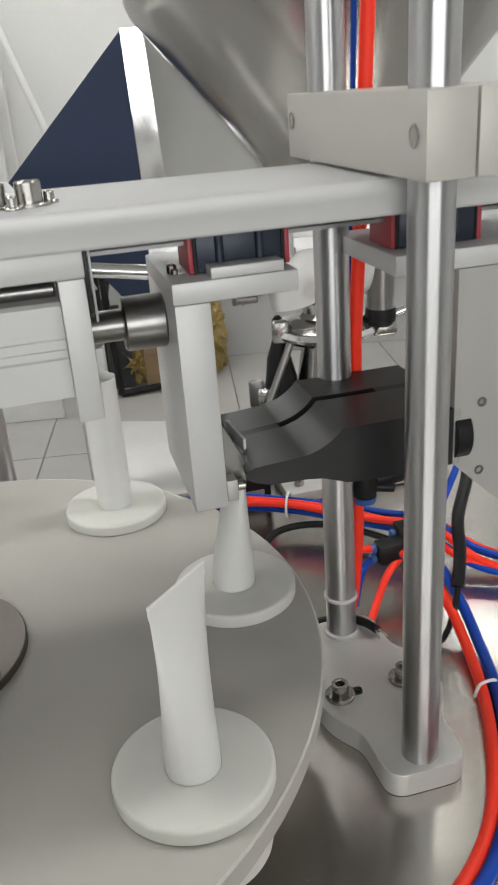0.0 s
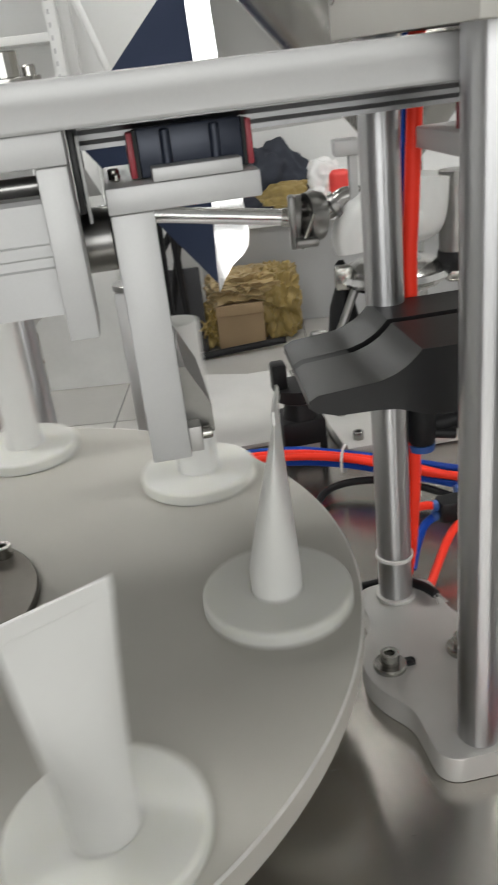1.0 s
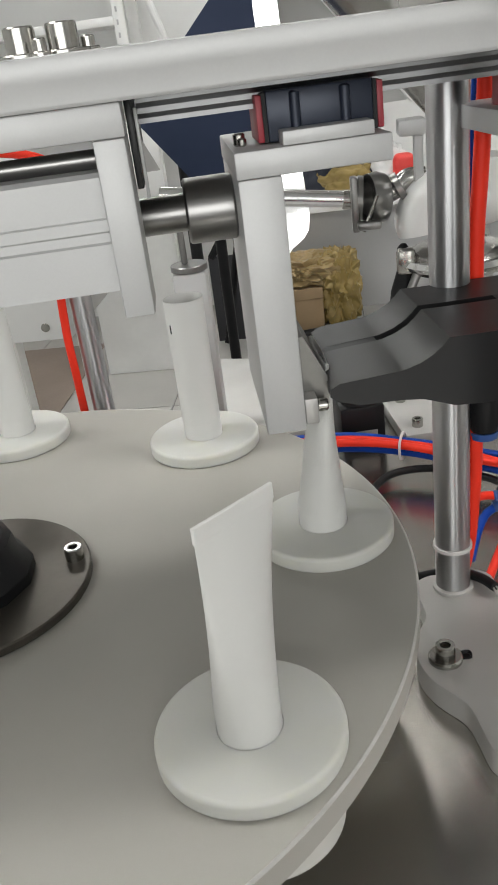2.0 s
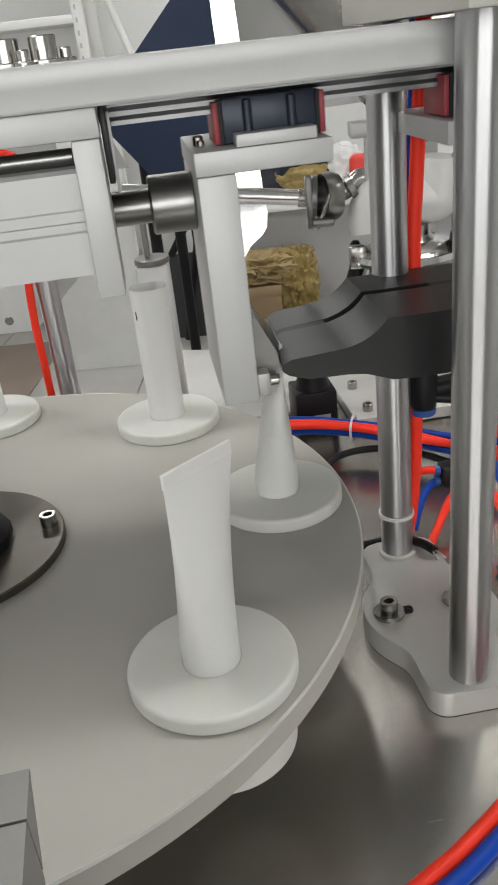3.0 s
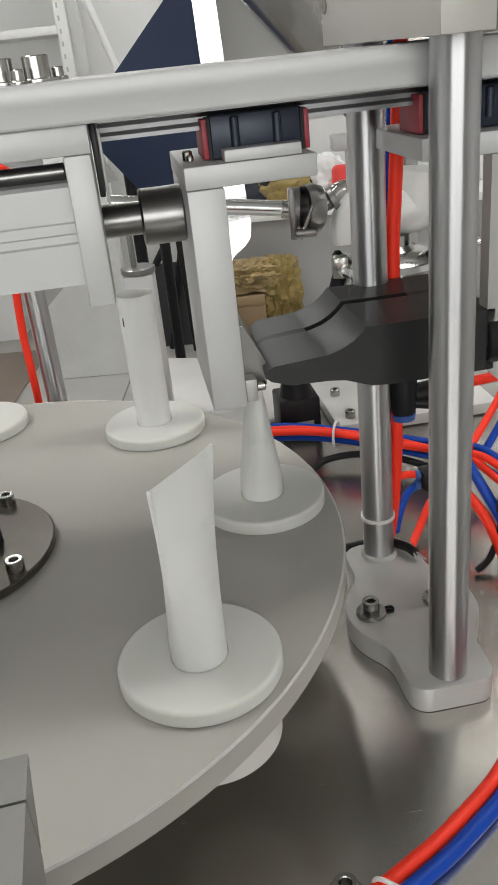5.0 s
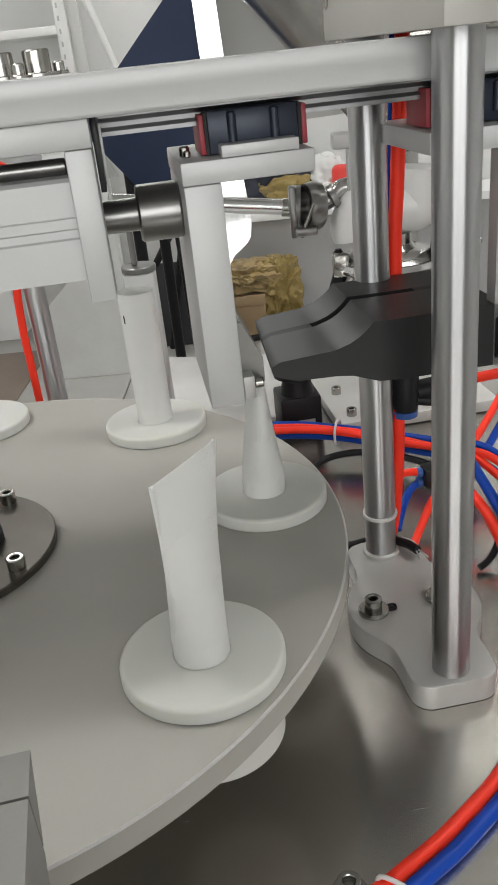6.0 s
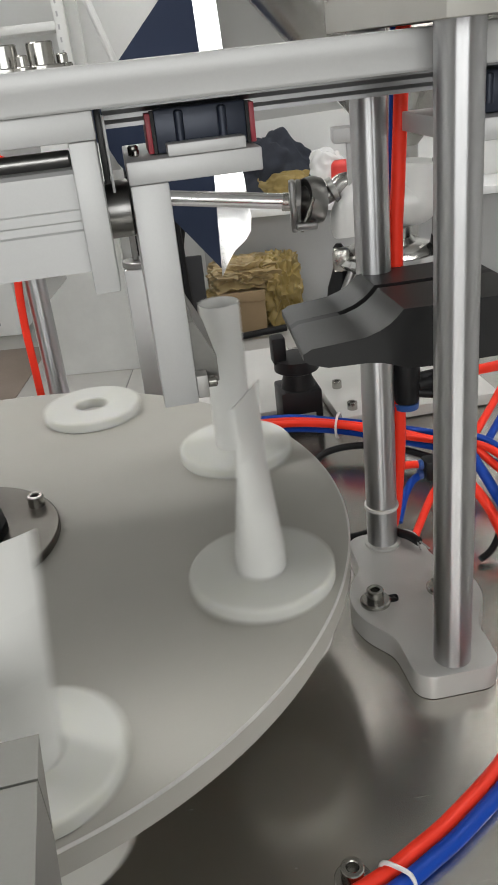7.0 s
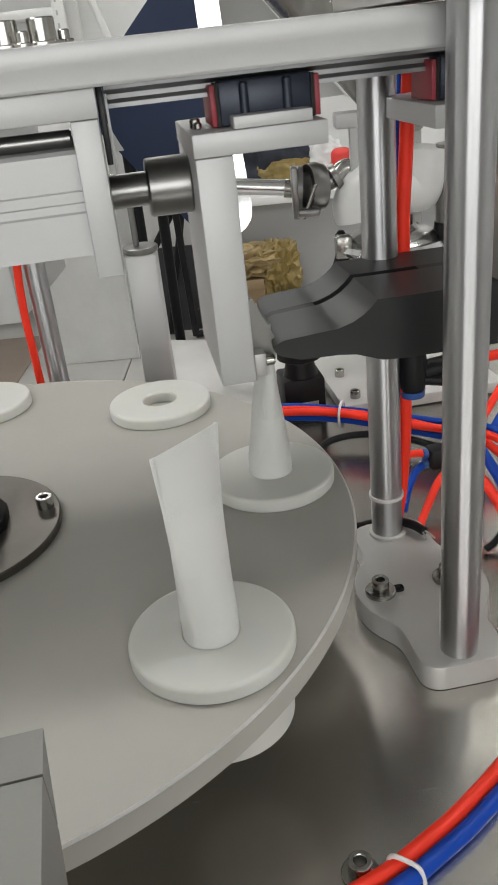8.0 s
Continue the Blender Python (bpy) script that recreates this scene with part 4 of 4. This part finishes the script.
hose("red_hose", [(FU + 0.036, FV, 0.160), (FU + 0.08, FV, 0.162), (FU + 0.16, FV + 0.01, 0.166)], 0.0042, RED, "red air hose leaving the black fitting")

# behind the turntable, at the bench's open side
lp = thing("rear_post", "bright steel post standing behind the turntable", "post", pose(-0.259, 0.87, 0.0))
part("post", rod(B(), 0.0117, 0.0005, 0.3062, 36), CHROME, lp)
solid("red_hose", sweep(B(), [(-0.40, 0.86, 0.352), (-0.34, 0.86, 0.346), (-0.275, 0.86, 0.335), (-0.250, 0.86, 0.316), (-0.252, 0.86, 0.275), (-0.272, 0.86, 0.22), (-0.278, 0.86, 0.16), (-0.278, 0.86, 0.10), (-0.278, 0.86, 0.005)], 0.0044, 12), RED, "red air hose running down beside the rear post", "air hose")
bar = thing("upright_cylinder", "grey aluminium air cylinder standing upright behind the turntable", "air cylinder", pose(-0.149, 0.92, 0, 0, 0, 4))
part("bar_body", box(B(), -0.018, 0.018, -0.018, 0.018, 0.0058, 0.196, 0.003), ALU, bar)
part("end_disc", rod(B(), 0.020, 0.1962, 0.203, 32), DARKSTEEL, bar, "dark steel end cap")
part("rod", rod(B(), 0.0035, 0.2032, 0.275, 16, Matrix.Translation((-0.004, 0, 0))), DARKSTEEL, bar, "thin steel rod")
cab = thing("white_cabinet", "white sheet steel cabinet behind the machine", "cabinet", pose(-0.62, 1.42, FZ))
part("cabinet_body", box(B(), -0.5, 0.155, 0.0, 0.4, 0.795, 1.15, 0.004), WALL, cab)
part("screw", rod(B(), 0.008, 0, 0.004, 16, axis((0.11, 0, 0.82), (0, -1, 0))), SCREW, cab)
for x in (-0.45, -0.12):
    part("leg", box(B(), x, x + 0.04, 0.30, 0.34, 0.002, 0.795), WALL, cab)
shp = thing("sheet_panel", "pale steel sheet panel standing on the tiled floor", "panel", pose(0, 3.36, FZ))
part("sheet", box(B(), -1.00, -0.623, 0.0, 0.012, 0.001, 1.0, 0.003), PALESHEET, shp)
part("edge_fold", box(B(), -0.6228, -0.614, -0.002, 0.03, 0.001, 1.0, 0.002), PALESHEET, shp)
solid("floor_mat", box(B(), -0.75, 0.03, -0.45, 0.45, 0.001, 0.006, 0.002), BROWN, "brown mat lying on the tiled floor", "mat", pose(-1.15, 3.35, FZ))

# floor tiles, two to one, cut where they meet the walls
TW, TL, GAP = 0.80, 1.60, 0.006
tile_shapes = {}
for i in range(8):
    for j in range(6):
        x0, y0 = RX0 - 0.45 + i * TW, RY0 - 0.85 + j * TL
        x1, y1 = min(x0 + TW, RX1), min(y0 + TL, RY1)
        x0, y0 = max(x0, RX0), max(y0, RY0)
        if x1 - x0 < 0.02 or y1 - y0 < 0.02:
            continue
        key = (round(x1 - x0, 3), round(y1 - y0, 3))
        if key not in tile_shapes:
            tile_shapes[key] = finish("tile", box(B(), GAP / 2, key[0] - GAP / 2, GAP / 2, key[1] - GAP / 2, -0.006, 0.0), FLOOR)
        o = new("tile", tile_shapes[key])
        o.parent = floor
        o.location = (x0, y0, FZ)


# ---- what moves ----
INDEX_MIDS, INDEX_HALF = (1.094, 4.018, 6.950), 0.39


def table_angle(t):
    a = 0.0
    for mid in INDEX_MIDS:
        s = min(1.0, max(0.0, (t - mid + INDEX_HALF) / (2 * INDEX_HALF)))
        a -= 45.0 * s * s * (3 - 2 * s)
    return a


# seconds and metres of slide from the open place
LEFT_SLIDE = [(0.0, 0.0335), (0.2, 0.0325), (0.3, 0.030), (0.5, 0.015), (0.7, 0.0035), (1.0, -0.001), (1.5, -0.003), (1.65, -0.001), (1.8, 0.013), (2.05, 0.0325), (2.85, 0.0325), (3.0, 0.031), (3.1, 0.0265),
              (3.25, 0.0175), (3.5, 0.0060), (3.75, 0.001), (4.0, -0.001), (4.5, -0.0025), (4.6, 0.002), (4.7, 0.0135), (5.0, 0.0325), (5.75, 0.032), (6.0, 0.0300), (6.2, 0.021), (6.4, 0.0105),
              (6.5, 0.004), (6.7, 0.001), (7.0, -0.001), (7.5, 0.0), (7.6, 0.0025), (7.7, 0.0110), (7.8, 0.0205), (7.9, 0.028), (8.0, 0.032)]
RIGHT_SLIDE = [(0.0, -0.0195), (0.3, -0.019), (0.5, -0.012), (0.8, -0.002), (1.0, 0.0), (1.7, 0.0), (2.05, -0.021), (2.85, -0.021), (3.0, -0.020), (3.2, -0.012), (3.5, -0.0036), (3.8, 0.0),
               (4.6, 0.0), (5.0, -0.021), (5.75, -0.021), (6.0, -0.018), (6.2, -0.012), (6.5, -0.0015), (6.8, 0.0), (7.6, 0.0), (7.8, -0.012), (8.0, -0.0215)]


def motions():
    times = [0.0]
    for mid in INDEX_MIDS:
        first, last = math.floor((mid - INDEX_HALF) * FPS), math.ceil((mid + INDEX_HALF) * FPS)
        times += [k / FPS for k in range(first, last + 1)]
    times.append(8.0)
    for ob in carried:
        base = ob.matrix_basis.copy()
        walk(ob, [(t, base @ pose(0, 0, 0, 0, 0, table_angle(t))) for t in times])
    walk(left_jaw, [(t, MF @ Matrix.Translation((s, 0, 0))) for t, s in LEFT_SLIDE])
    walk(right_jaw, [(t, MF @ Matrix.Translation((s, 0, 0))) for t, s in RIGHT_SLIDE])
    for ob, rows in stave_keys:
        walk(ob, rows)


motions()
